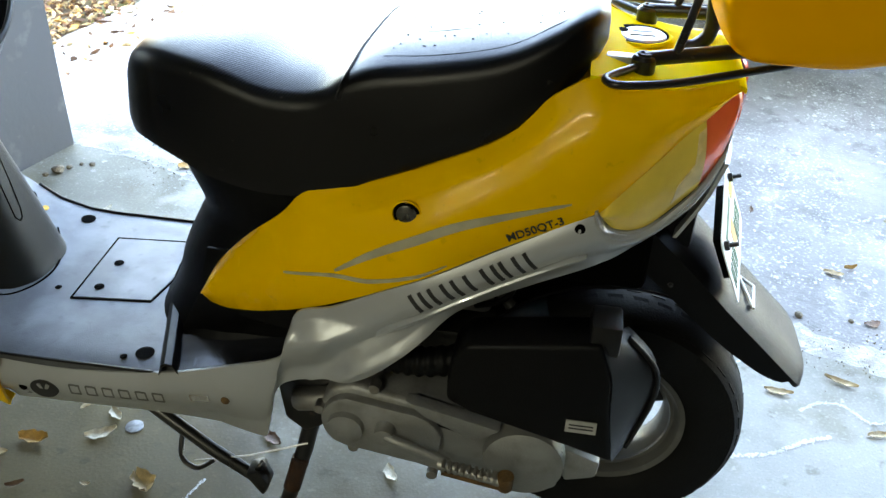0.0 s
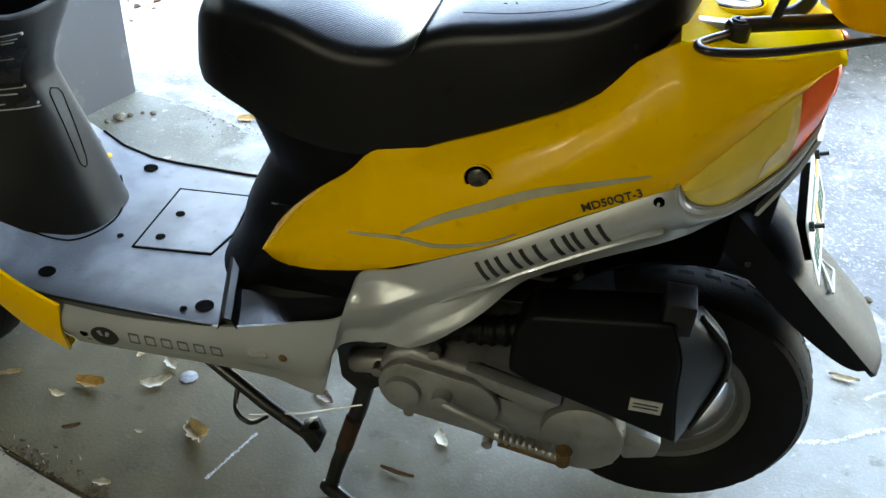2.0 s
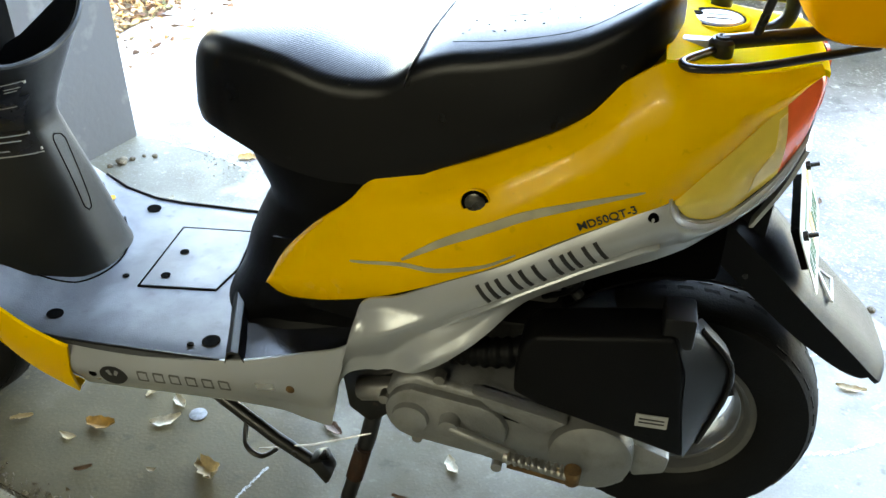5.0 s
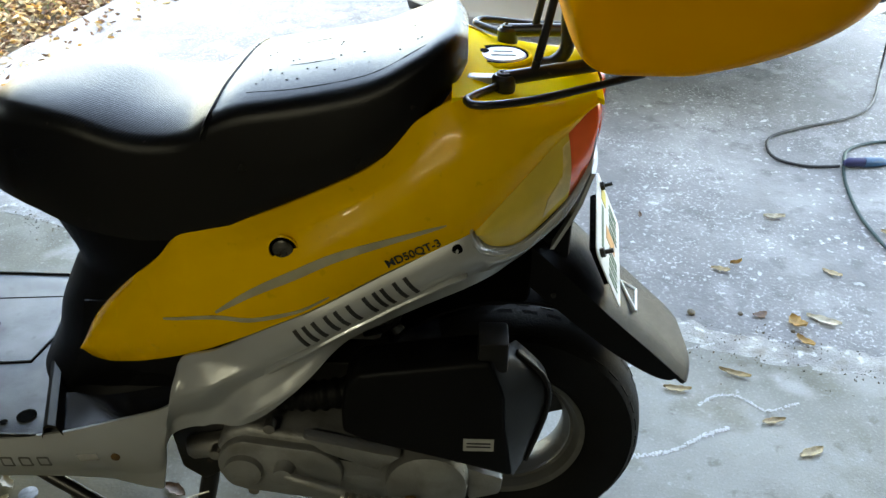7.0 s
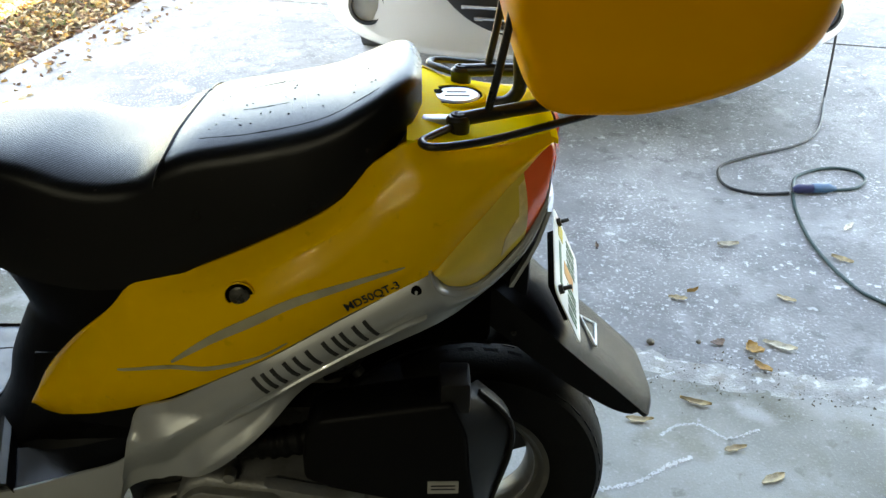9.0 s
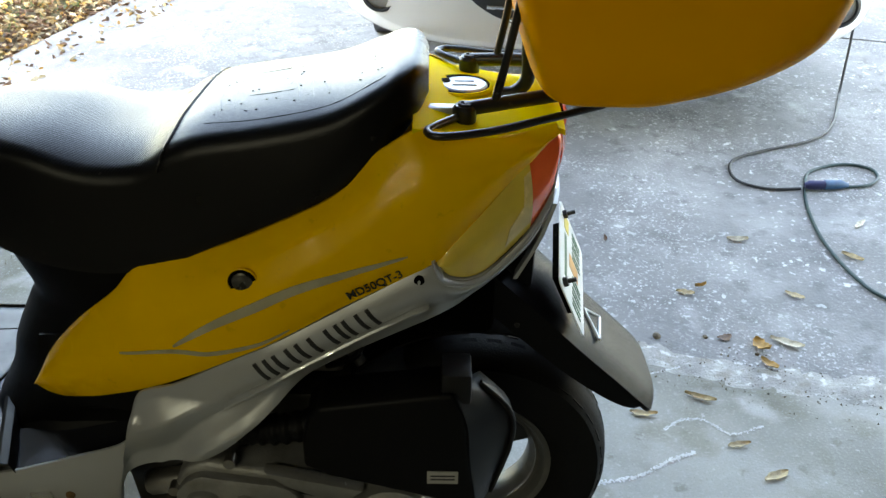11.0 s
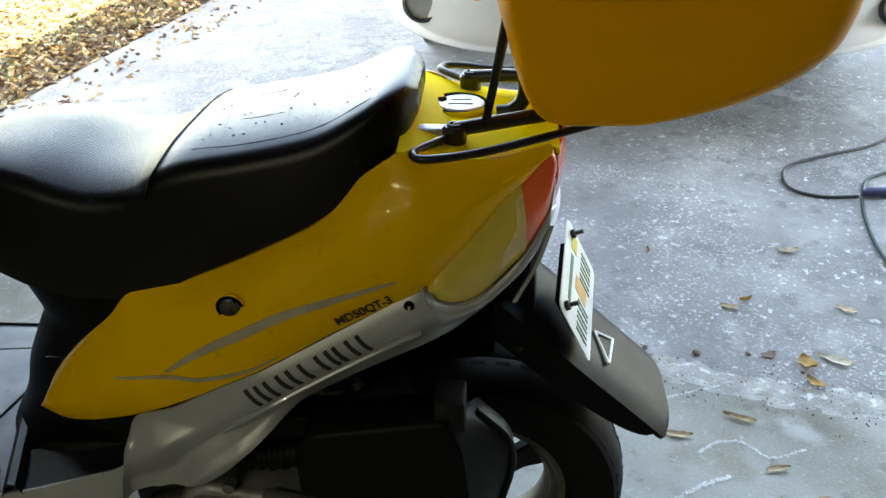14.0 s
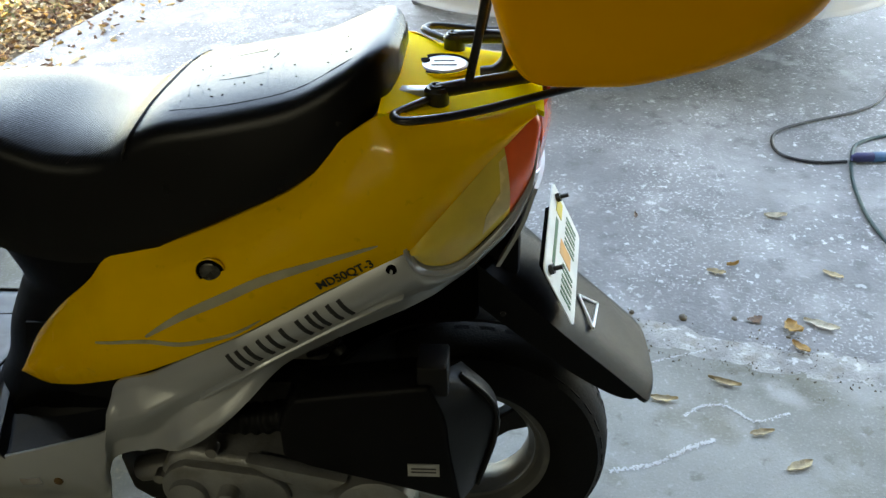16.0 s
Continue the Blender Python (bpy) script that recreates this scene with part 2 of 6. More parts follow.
SOIL = mat("garden_soil", (0.17, 0.13, 0.075), 0.9, bump=0.8, bscale=80, var=0.3, vscale=5, spots=((3, 0.5, 0.65, (0.09, 0.14, 0.03), 0.7),))
MARKG = mat("dark_grey_outline", (0.11, 0.11, 0.10), 0.45, var=0.1, vscale=40)


def leafmat(name, c):
    m = mat(name, c, 0.6, var=0.25, vscale=60, bump=0.4, bscale=400)
    return m


LEAFS = [leafmat("dry_leaf_tan", (0.50, 0.38, 0.20)), leafmat("dry_leaf_brown", (0.15, 0.08, 0.04)), leafmat("dry_leaf_pale", (0.62, 0.55, 0.40)), leafmat("dry_leaf_ochre", (0.52, 0.30, 0.08))]
GRASS = leafmat("grass_green", (0.11, 0.17, 0.03))


def glassy(name, color, rough=0.1, alpha=0.6):
    m = mat(name, color, rough, var=0.05, vscale=30, coat=0.5)
    b = m.node_tree.nodes["Principled BSDF"]
    b.inputs["Transmission Weight"].default_value = alpha
    b.inputs["IOR"].default_value = 1.3
    return m


LENS = glassy("smoked_clear_lens", (0.97, 0.72, 0.12), 0.06, 0.25)
REDLENS = glassy("red_lens", (0.95, 0.15, 0.045), 0.14, 0.2)
BANDM = mat("pale_lens_band", (0.80, 0.62, 0.26), 0.25, var=0.15, vscale=30)
CLEARLENS = glassy("clear_lamp_glass", (0.75, 0.73, 0.66), 0.06, 0.6)


# ---------------------------------------------------------------- mesh helpers
def part(name, bm, material, parent=None, label="", smooth=True):
    me = bpy.data.meshes.new(name)
    bmesh.ops.recalc_face_normals(bm, faces=bm.faces)
    if smooth:
        for f in bm.faces:
            f.smooth = True
        for e in bm.edges:
            if len(e.link_faces) == 2 and e.calc_face_angle(0) > radians(38):
                e.smooth = False
    bm.to_mesh(me)
    bm.free()
    me.materials.append(material)
    ob = new(name, me)
    ob.parent = parent
    if label:
        tagged(ob, label)
    return ob


def thing(name, label, category, group="", at=(0, 0, 0)):
    ob = new(name)
    ob.empty_display_size = 0.05
    ob.location = at
    return tagged(ob, label, category, group)


def spline(pts, n):
    """n points along a smooth curve through pts, each a tuple."""
    p = np.array(pts, float)
    k = np.linspace(0, len(p) - 1, n)
    i = np.clip(k.astype(int), 0, len(p) - 2)
    f = (k - i)[:, None]
    a, b, c, d = p[np.maximum(i - 1, 0)], p[i], p[i + 1], p[np.minimum(i + 2, len(p) - 1)]
    return 0.5 * (2 * b + (c - a) * f + (2 * a - 5 * b + 4 * c - d) * f ** 2 + (3 * b - a - 3 * c + d) * f ** 3)


def skin(bm, rings, closed=True, caps=True):
    """Joins rings of equal length by faces."""
    vs = [[bm.verts.new(tuple(p)) for p in r] for r in rings]
    n = len(vs[0])
    for a, b in zip(vs, vs[1:]):
        for j in range(n if closed else n - 1):
            bm.faces.new((a[j], a[(j + 1) % n], b[(j + 1) % n], b[j]))
    if caps and closed:
        bm.faces.new(vs[0][::-1])
        bm.faces.new(vs[-1])
    return vs


def shell(grid, off):
    """A closed sheet: grid[i][j] is its face, off the step to its back."""
    g = np.array(grid, float)
    bm = bmesh.new()
    back = g + np.array(off, float)
    A = [[bm.verts.new(p) for p in r] for r in g]
    B = [[bm.verts.new(p) for p in r] for r in back]
    m, n = len(A), len(A[0])
    for i in range(m - 1):
        for j in range(n - 1):
            bm.faces.new((A[i][j], A[i + 1][j], A[i + 1][j + 1], A[i][j + 1]))
            bm.faces.new((B[i][j], B[i][j + 1], B[i + 1][j + 1], B[i + 1][j]))
    for i in range(m - 1):
        for j in (0, n - 1):
            bm.faces.new((A[i][j], B[i][j], B[i + 1][j], A[i + 1][j]))
    for j in range(n - 1):
        for i in (0, m - 1):
            bm.faces.new((A[i][j], A[i][j + 1], B[i][j + 1], B[i][j]))
    return bm


def tube(path, r, sides=10, bm=None, closed=False, n=None):
    bm = bm or bmesh.new()
    p = spline(path, n) if n else np.array(path, float)
    rings, up = [], Vector((0.3, 0.2, 1)).normalized()
    for i in range(len(p)):
        d = Vector(p[min(i + 1, len(p) - 1)] - p[max(i - 1, 0)]).normalized()
        s = d.cross(up)
        s = s.normalized() if s.length > 1e-4 else Vector((1, 0, 0))
        u = s.cross(d)
        rr = r[i] if isinstance(r, (list, tuple, np.ndarray)) else r
        rings.append([Vector(p[i]) + rr * (math.cos(a) * s + math.sin(a) * u) for a in np.arange(sides) * 2 * math.pi / sides])
    skin(bm, rings)
    return bm


def lathe(profile, centre, axis="y", n=48, bm=None, close=True):
    """Turns (radius, along) points round an axis through centre."""
    bm = bm or bmesh.new()
    c = Vector(centre)
    rings = []
    for k in range(n):
        a = 2 * math.pi * k / n
        ring = []
        for r, h in profile:
            if axis == "y":
                ring.append(c + Vector((r * math.cos(a), h, r * math.sin(a))))
            elif axis == "z":
                ring.append(c + Vector((r * math.cos(a), r * math.sin(a), h)))
            else:
                ring.append(c + Vector((h, r * math.cos(a), r * math.sin(a))))
        rings.append(ring)
    vs = [[bm.verts.new(p) for p in r] for r in rings]
    m = len(profile)
    for k in range(n):
        a, b = vs[k], vs[(k + 1) % n]
        for j in range(m if close else m - 1):
            bm.faces.new((a[j], a[(j + 1) % m], b[(j + 1) % m], b[j]))
    return bm


def disc(profile, centre, axis="y", n=32, bm=None):
    """A turned solid whose profile ends on the axis at both ends."""
    bm = bm or bmesh.new()
    lathe([(max(r, 1e-4), h) for r, h in profile], centre, axis, n, bm, close=False)
    bmesh.ops.remove_doubles(bm, verts=bm.verts, dist=3e-4)
    return bm


def extrude(poly, y0, y1, bev=0.004, bm=None, segs=2):
    """A polygon in x and z drawn out from y0 to y1, with rounded edges."""
    bm = bm or bmesh.new()
    a = [bm.verts.new((x, y0, z)) for x, z in poly]
    b = [bm.verts.new((x, y1, z)) for x, z in poly]
    n = len(poly)
    fs = [bm.faces.new(a), bm.faces.new(b[::-1])]
    for i in range(n):
        fs.append(bm.faces.new((a[i], b[i], b[(i + 1) % n], a[(i + 1) % n])))
    bmesh.ops.recalc_face_normals(bm, faces=fs)
    if bev:
        es = {e for f in fs for e in f.edges}
        bmesh.ops.bevel(bm, geom=list(es), offset=bev, segments=segs, affect="EDGES", profile=0.5)
    return bm


def slab(x0, x1, y0, y1, z0, z1, bev=0.003, bm=None, m=None):
    bm = bm or bmesh.new()
    r = bmesh.ops.create_cube(bm, size=1)
    vs = r["verts"]
    for v in vs:
        v.co = Vector(((x0 + x1) / 2 + v.co.x * (x1 - x0), (y0 + y1) / 2 + v.co.y * (y1 - y0), (z0 + z1) / 2 + v.co.z * (z1 - z0)))
    if m is not None:
        bmesh.ops.transform(bm, matrix=m, verts=vs)
    if bev:
        es = list({e for v in vs for e in v.link_edges})
        bmesh.ops.bevel(bm, geom=es, offset=bev, segments=2, affect="EDGES", profile=0.5)
    return bm


# ---------------------------------------------------------------- the setting
GA = math.atan2(-0.28, 0.96)  # the garage stands at an angle to the scooter
GU, GV = Vector((math.cos(GA), math.sin(GA), 0)), Vector((-math.sin(GA), math.cos(GA), 0))
JAMB = Vector((-1.51, 1.05, 0))


def gp(u, v, z=0.0):
    """A place by the garage's own measure: u along its door, v out of the door."""
    p = JAMB + float(u) * GU + float(v) * GV
    return (p.x, p.y, z)


RISE = 0.05


def ground_z(x, y):
    v = (Vector((x, y, 0)) - JAMB).dot(GV)
    return RISE * max(0.0, v - 0.06) if v < 6 else RISE * 5.94


def gquad(bm, u0, u1, v0, v1, z0, z1):
    """A box by the garage's own measure."""
    vs = [bm.verts.new(gp(u, v, z)) for z in (z0, z1) for u, v in ((u0, v0), (u1, v0), (u1, v1), (u0, v1))]
    for f in ((0, 3, 2, 1), (4, 5, 6, 7), (0, 1, 5, 4), (1, 2, 6, 5), (2, 3, 7, 6), (3, 0, 4, 7)):
        bm.faces.new([vs[i] for i in f])
    return bm


def setting():
    # garage floor in two pours, with an open joint between them
    bm = gquad(bmesh.new(), -0.3, 6.0, -1.085, 0.0, -0.12, 0.0)
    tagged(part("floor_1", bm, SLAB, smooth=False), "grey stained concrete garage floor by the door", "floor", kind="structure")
    bm = gquad(bmesh.new(), -0.3, 6.0, -6.0, -1.095, -0.12, 0.003)
    tagged(part("floor_2", bm, SLAB2, smooth=False), "brown-stained concrete garage floor further in", "floor", kind="structure")
    bm = gquad(bmesh.new(), -0.3, 6.0, -1.095, -1.085, -0.12, -0.006)
    tagged(part("floor_joint", bm, GRIT, smooth=False), "dirt-filled joint between two floor pours", "joint", kind="structure")
    # ground outside, one sheet to the horizon
    bm = bmesh.new()
    us = [-400, -60, -12, -6, -3, -1.5, 0, 2, 4, 6, 10, 30, 400]
    vs = [0.06, 1, 2, 3, 4, 5, 6, 9, 15, 40, 120, 400]
    g = [[bm.verts.new(gp(u, v, RISE * min(v - 0.06, 5.94) - 0.02)) for v in vs] for u in us]
    for i in range(len(us) - 1):
        for j in range(len(vs) - 1):
            bm.faces.new((g[i][j], g[i + 1][j], g[i + 1][j + 1], g[i][j + 1]))
    tagged(part("ground", bm, SOIL, smooth=False), "leaf-strewn garden soil and lawn reaching to the distance", "ground", kind="structure")
    # driveway, two pours
    def pour(name, v0, v1, lab, u0=-0.62, u1=6.0):
        bm = bmesh.new()
        top = [[gp(u, v, RISE * (v - 0.06) + 0.0) for v in np.linspace(v0, v1, 7)] for u in np.linspace(u0, u1, 9)]
        bm2 = shell(top, (0, 0, -0.06))
        bm.free()
        tagged(part(name, bm2, DRIVE, smooth=False), lab, "driveway", kind="structure")
    pour("driveway_1", 0.06, 2.42, "rough grey concrete driveway with pale aggregate")
    pour("driveway_2", 2.44, 9.0, "sunlit rough grey concrete driveway further out")
    bm = gquad(bmesh.new(), -0.6, 6.0, 0.0, 0.06, -0.1, 0.0005)
    tagged(part("door_joint", bm, MORTAR, smooth=False), "gritty joint between garage floor and driveway", "joint", kind="structure")
    # uneven mortar fillet over the joint
    g = []
    for u in np.linspace(0.0, 4.5, 220):
        row = []
        a = 0.5 * noise.noise(Vector((u * 3.0, 0, 0))) + 0.5 * noise.noise(Vector((u * 11, 4, 0)))
        b = 0.5 * noise.noise(Vector((u * 2.6, 7, 0))) + 0.5 * noise.noise(Vector((u * 13, 9, 0)))
        v0, v1 = -0.015 + 0.05 * a, 0.085 + 0.09 * b
        for k in np.linspace(0, 1, 7):
            v = v0 + (v1 - v0) * k
            h = 0.006 * math.sin(math.pi * k) * (0.6 + 0.8 * noise.noise(Vector((u * 30, k * 6, 2)))) - 0.0012 + 0.001 * (k in (0, 1))
            row.append(gp(u, v, RISE * max(0, v - 0.06) + max(-0.001, h)))
        g.append(row)
    tagged(part("joint_mortar", shell(g, (0, 0, -0.02)), MORTAR), "crumbling pale mortar along the garage threshold", "mortar", kind="structure")
    # walls and ceiling close the garage
    bm = gquad(bmesh.new(), -0.2, 0.0, -6.0, 0.0, 0.0, 2.5)
    es = [e for e in bm.edges if abs(e.verts[0].co.z - e.verts[1].co.z) > 1]
    bmesh.ops.bevel(bm, geom=es, offset=0.012, segments=3, affect="EDGES")
    tagged(part("wall_west", bm, WALL), "dull grey painted garage side wall", "wall", kind="structure")
    tagged(part("wall_east", gquad(bmesh.new(), 5.2, 5.4, -6.0, 0.0, 0.0, 2.5), INNER, smooth=False), "plain painted garage side wall", "wall", kind="structure")
    tagged(part("wall_south", gquad(bmesh.new(), -0.2, 5.4, -6.2, -6.0, 0.0, 2.5), INNER, smooth=False), "plain painted garage back wall", "wall", kind="structure")
    # Added out of view: narrows the opening so less light reaches the floor
    tagged(part("wall_north", gquad(bmesh.new(), 2.95, 5.2, -0.2, 0.0, 0.0, 2.5), INNER, smooth=False), "unseen painted wall added to narrow the door and cut light", "wall", kind="structure")
    tagged(part("lintel", gquad(bmesh.new(), 0.0, 2.95, -0.2, 0.0, 2.1, 2.5), INNER, smooth=False), "painted beam over the garage door opening", "lintel", kind="structure")
    tagged(part("ceiling", gquad(bmesh.new(), -0.2, 5.4, -6.2, 0.0, 2.5, 2.6), CEIL, smooth=False), "plain pale painted garage ceiling", "ceiling", kind="structure")
    # Added unseen upper wall blocks sky light from behind the garage
    tagged(part("sky_block_wall", gquad(bmesh.new(), -0.6, 8.5, -0.22, -0.02, 2.6, 4.2), INNER, smooth=False), "unseen plain painted wall added over the garage to block sky", "wall", kind="structure")
    # Unseen roof, its heights set to shade the driveway
    bm = bmesh.new()
    ridge = [gp(u, -3.2, 5.7) for u in (-0.9, 9)]
    eave = [[gp(u, v, 4.15) for u in (-0.9, 9)] for v in (0.45, -7.0)]
    for e in eave:
        f = [bm.verts.new(p) for p in (e[0], e[1], ridge[1], ridge[0])]
        bm.faces.new(f)
    bmesh.ops.solidify(bm, geom=bm.faces[:], thickness=0.12)
    tagged(part("roof", bm, CARBLACK, smooth=False), "unseen dark shingled house roof, raised to shade the driveway", "roof", kind="structure")


setting()

# ---------------------------------------------------------------- the scooter
scooter = thing("scooter", "yellow and silver motor scooter on its centre stand", "scooter")
WX = [-0.92, -0.59, -0.5, -0.36, -0.3, -0.2, -0.12, -0.1, -0.05, 0.0, 0.03, 0.045]
WY = [0.200, 0.202, 0.204, 0.206, 0.204, 0.184, 0.172, 0.167, 0.145, 0.118, 0.090, 0.055]
TX = [-0.64, -0.60, -0.50, -0.45, -0.35, -0.25, -0.17, -0.12, -0.03, 0.03]
TY = [0.105, 0.122, 0.150, 0.158, 0.155, 0.150, 0.145, 0.135, 0.112, 0.080]
YX = [-0.64, -0.61, -0.57, -0.52, -0.47, -0.42, -0.37, -0.3, -0.2, -0.12, -0.1, -0.05, 0.0, 0.03, 0.045]
YY = [0.108, 0.125, 0.150, 0.172, 0.188, 0.199, 0.205, 0.204, 0.184, 0.172, 0.167, 0.145, 0.118, 0.090, 0.055]


def low_w(x):
    return float(np.interp(x, WX, WY))


YEL = [((-0.610, 0.446), (-0.612, 0.438)), ((-0.584, 0.490), (-0.602, 0.424)), ((-0.537, 0.543), (-0.548, 0.440)), ((-0.485, 0.59), (-0.474, 0.470)), ((-0.444, 0.632), (-0.421, 0.494)), ((-0.354, 0.662), (-0.361, 0.524)), ((-0.267, 0.704), (-0.273, 0.566)), ((-0.226, 0.725), (-0.220, 0.593)),
       ((-0.187, 0.756), (-0.170, 0.617)), ((-0.166, 0.774), (-0.108, 0.647)), ((-0.125, 0.796), (-0.083, 0.671)), ((-0.085, 0.784), (-0.033, 0.723)),
       ((-0.030, 0.779), (0.001, 0.752)), ((0.030, 0.782), (0.032, 0.778))]
SIL = [((-0.900, 0.335), (-0.900, 0.238)), ((-0.783, 0.332), (-0.800, 0.242)), ((-0.640, 0.351), (-0.660, 0.248)), ((-0.535, 0.386), (-0.530, 0.247)),
       ((-0.482, 0.411), (-0.509, 0.270)), ((-0.470, 0.440), (-0.500, 0.322)), ((-0.455, 0.482), (-0.476, 0.366)), ((-0.410, 0.497), (-0.415, 0.388)),
       ((-0.361, 0.523), (-0.362, 0.408)), ((-0.310, 0.547), (-0.312, 0.450)), ((-0.273, 0.564), (-0.262, 0.490)), ((-0.199, 0.601), (-0.180, 0.530)),
       ((-0.113, 0.643), (-0.105, 0.563)), ((-0.095, 0.629), (-0.080, 0.573)), ((-0.075, 0.619), (-0.060, 0.585)), ((-0.049, 0.622), (-0.035, 0.600)),
       ((-0.016, 0.641), (-0.005, 0.625)), ((0.010, 0.665), (0.020, 0.652)), ((0.027, 0.693), (0.035, 0.690)), ((0.033, 0.740), (0.043, 0.740))]


def yellow_y(x, s):
    """Half width of the yellow panel; s runs from 0 at its lower edge to 1 at its upper edge."""
    a, b = float(np.interp(x, YX, YY)), float(np.interp(x, TX, TY))
    shelf = 0.011 * min(1.0, max(0.0, (s - 0.83) / 0.05)) * min(1.0, max(0.0, (x + 0.46) / 0.10)) * min(1.0, max(0.0, (-0.14 - x) / 0.09))
    return a + (b - a) * s ** 1.3 + 0.017 * math.sin(math.pi * s) - shelf


def silver_y(x, s):
    """Half width of the silver skirt; s runs from 0 at its upper edge to 1 at its lower edge."""
    a = low_w(x)
    tuck = np.interp(x, [-0.9, -0.59, -0.53, -0.50, -0.44, -0.40, -0.3, 0.0], [0.028, 0.026, 0.012, 0.002, 0.0, 0.014, 0.022, 0.015])
    zu = float(np.interp(x, [p[0][0] for p in SIL], [p[0][1] for p in SIL]))
    zl = float(np.interp(x, [p[1][0] for p in SIL], [p[1][1] for p in SIL]))
    z = zu + (zl - zu) * s
    # two crescent ledges whose upper faces catch the light
    top1 = float(np.interp(x, [-0.470, -0.455, -0.43, -0.40, -0.375, -0.36], [0.443, 0.466, 0.479, 0.483, 0.482, 0.481]))
    low1 = min(top1 - 0.006, float(np.interp(x, [-0.470, -0.42, -0.375, -0.36], [0.437, 0.457, 0.476, 0.4775])))
    amount = float(np.interp(x, [-0.60, -0.52, -0.46, -0.42, -0.375, -0.36], [0.0, 0.008, 0.013, 0.015, 0.004, 0.0]))
    ramp1 = amount * min(1.0, max(0.0, (top1 - z) / (top1 - low1)))
    ramp1 *= max(0.0, 1 - max(0.0, low1 - z) / 0.10)
    zup = float(np.interp(x, [-0.425, -0.417, -0.400, -0.382, -0.33, -0.273, -0.25], [0.40, 0.413, 0.432, 0.449, 0.478, 0.497, 0.500]))
    win = min(1.0, max(0.0, (x + 0.45) / 0.06)) * min(1.0, max(0.0, (-0.25 - x) / 0.04))
    ledge, belly = ramp1, 0.95 * min(max(0.0, zup - z), 0.036) * win
    return a + 0.010 * math.sin(math.pi * min(1, s * 1.3)) - tuck * s ** 2.2 + ledge + belly


def panel(pairs, fn, sign, nu, nv, th=0.004):
    top, bot = spline([p[0] for p in pairs], nu), spline([p[1] for p in pairs], nu)
    g = []
    for i in range(nu):
        row = []
        for j in range(nv):
            k = j / (nv - 1)
            x, z = bot[i] * (1 - k) + top[i] * k
            row.append((x, sign * fn(x, k), z))
        g.append(row)
    return shell(g, (0, -sign * th, 0))


def on_yellow(x, z):
    """Half width of the yellow panel at a place on it."""
    zl = np.interp(x, [p[1][0] for p in YEL], [p[1][1] for p in YEL])
    zu = np.interp(x, [p[0][0] for p in YEL], [p[0][1] for p in YEL])
    return yellow_y(x, min(1, max(0, (z - zl) / max(0.01, zu - zl))))


def on_silver(x, z):
    zu = np.interp(x, [p[0][0] for p in SIL], [p[0][1] for p in SIL])
    zl = np.interp(x, [p[1][0] for p in SIL], [p[1][1] for p in SIL])
    return silver_y(x, min(1, max(0, (zu - z) / max(0.01, zu - zl))))


def ribbon(pts, widths, fn, lift=0.0012):
    """A thin strip that lies on the left flank along pts in x and z."""
    p = np.array(pts, float)
    g = []
    for i in range(len(p)):
        d = p[min(i + 1, len(p) - 1)] - p[max(i - 1, 0)]
        nrm = np.array((-d[1], d[0])) / np.linalg.norm(d)
        row = []
        for k in (-0.5, 0, 0.5):
            x, z = p[i] + nrm * k * widths[i]
            row.append((x, -fn(x, z) - lift, z))
        g.append(row)
    return shell(g, (0, 0.002, 0))


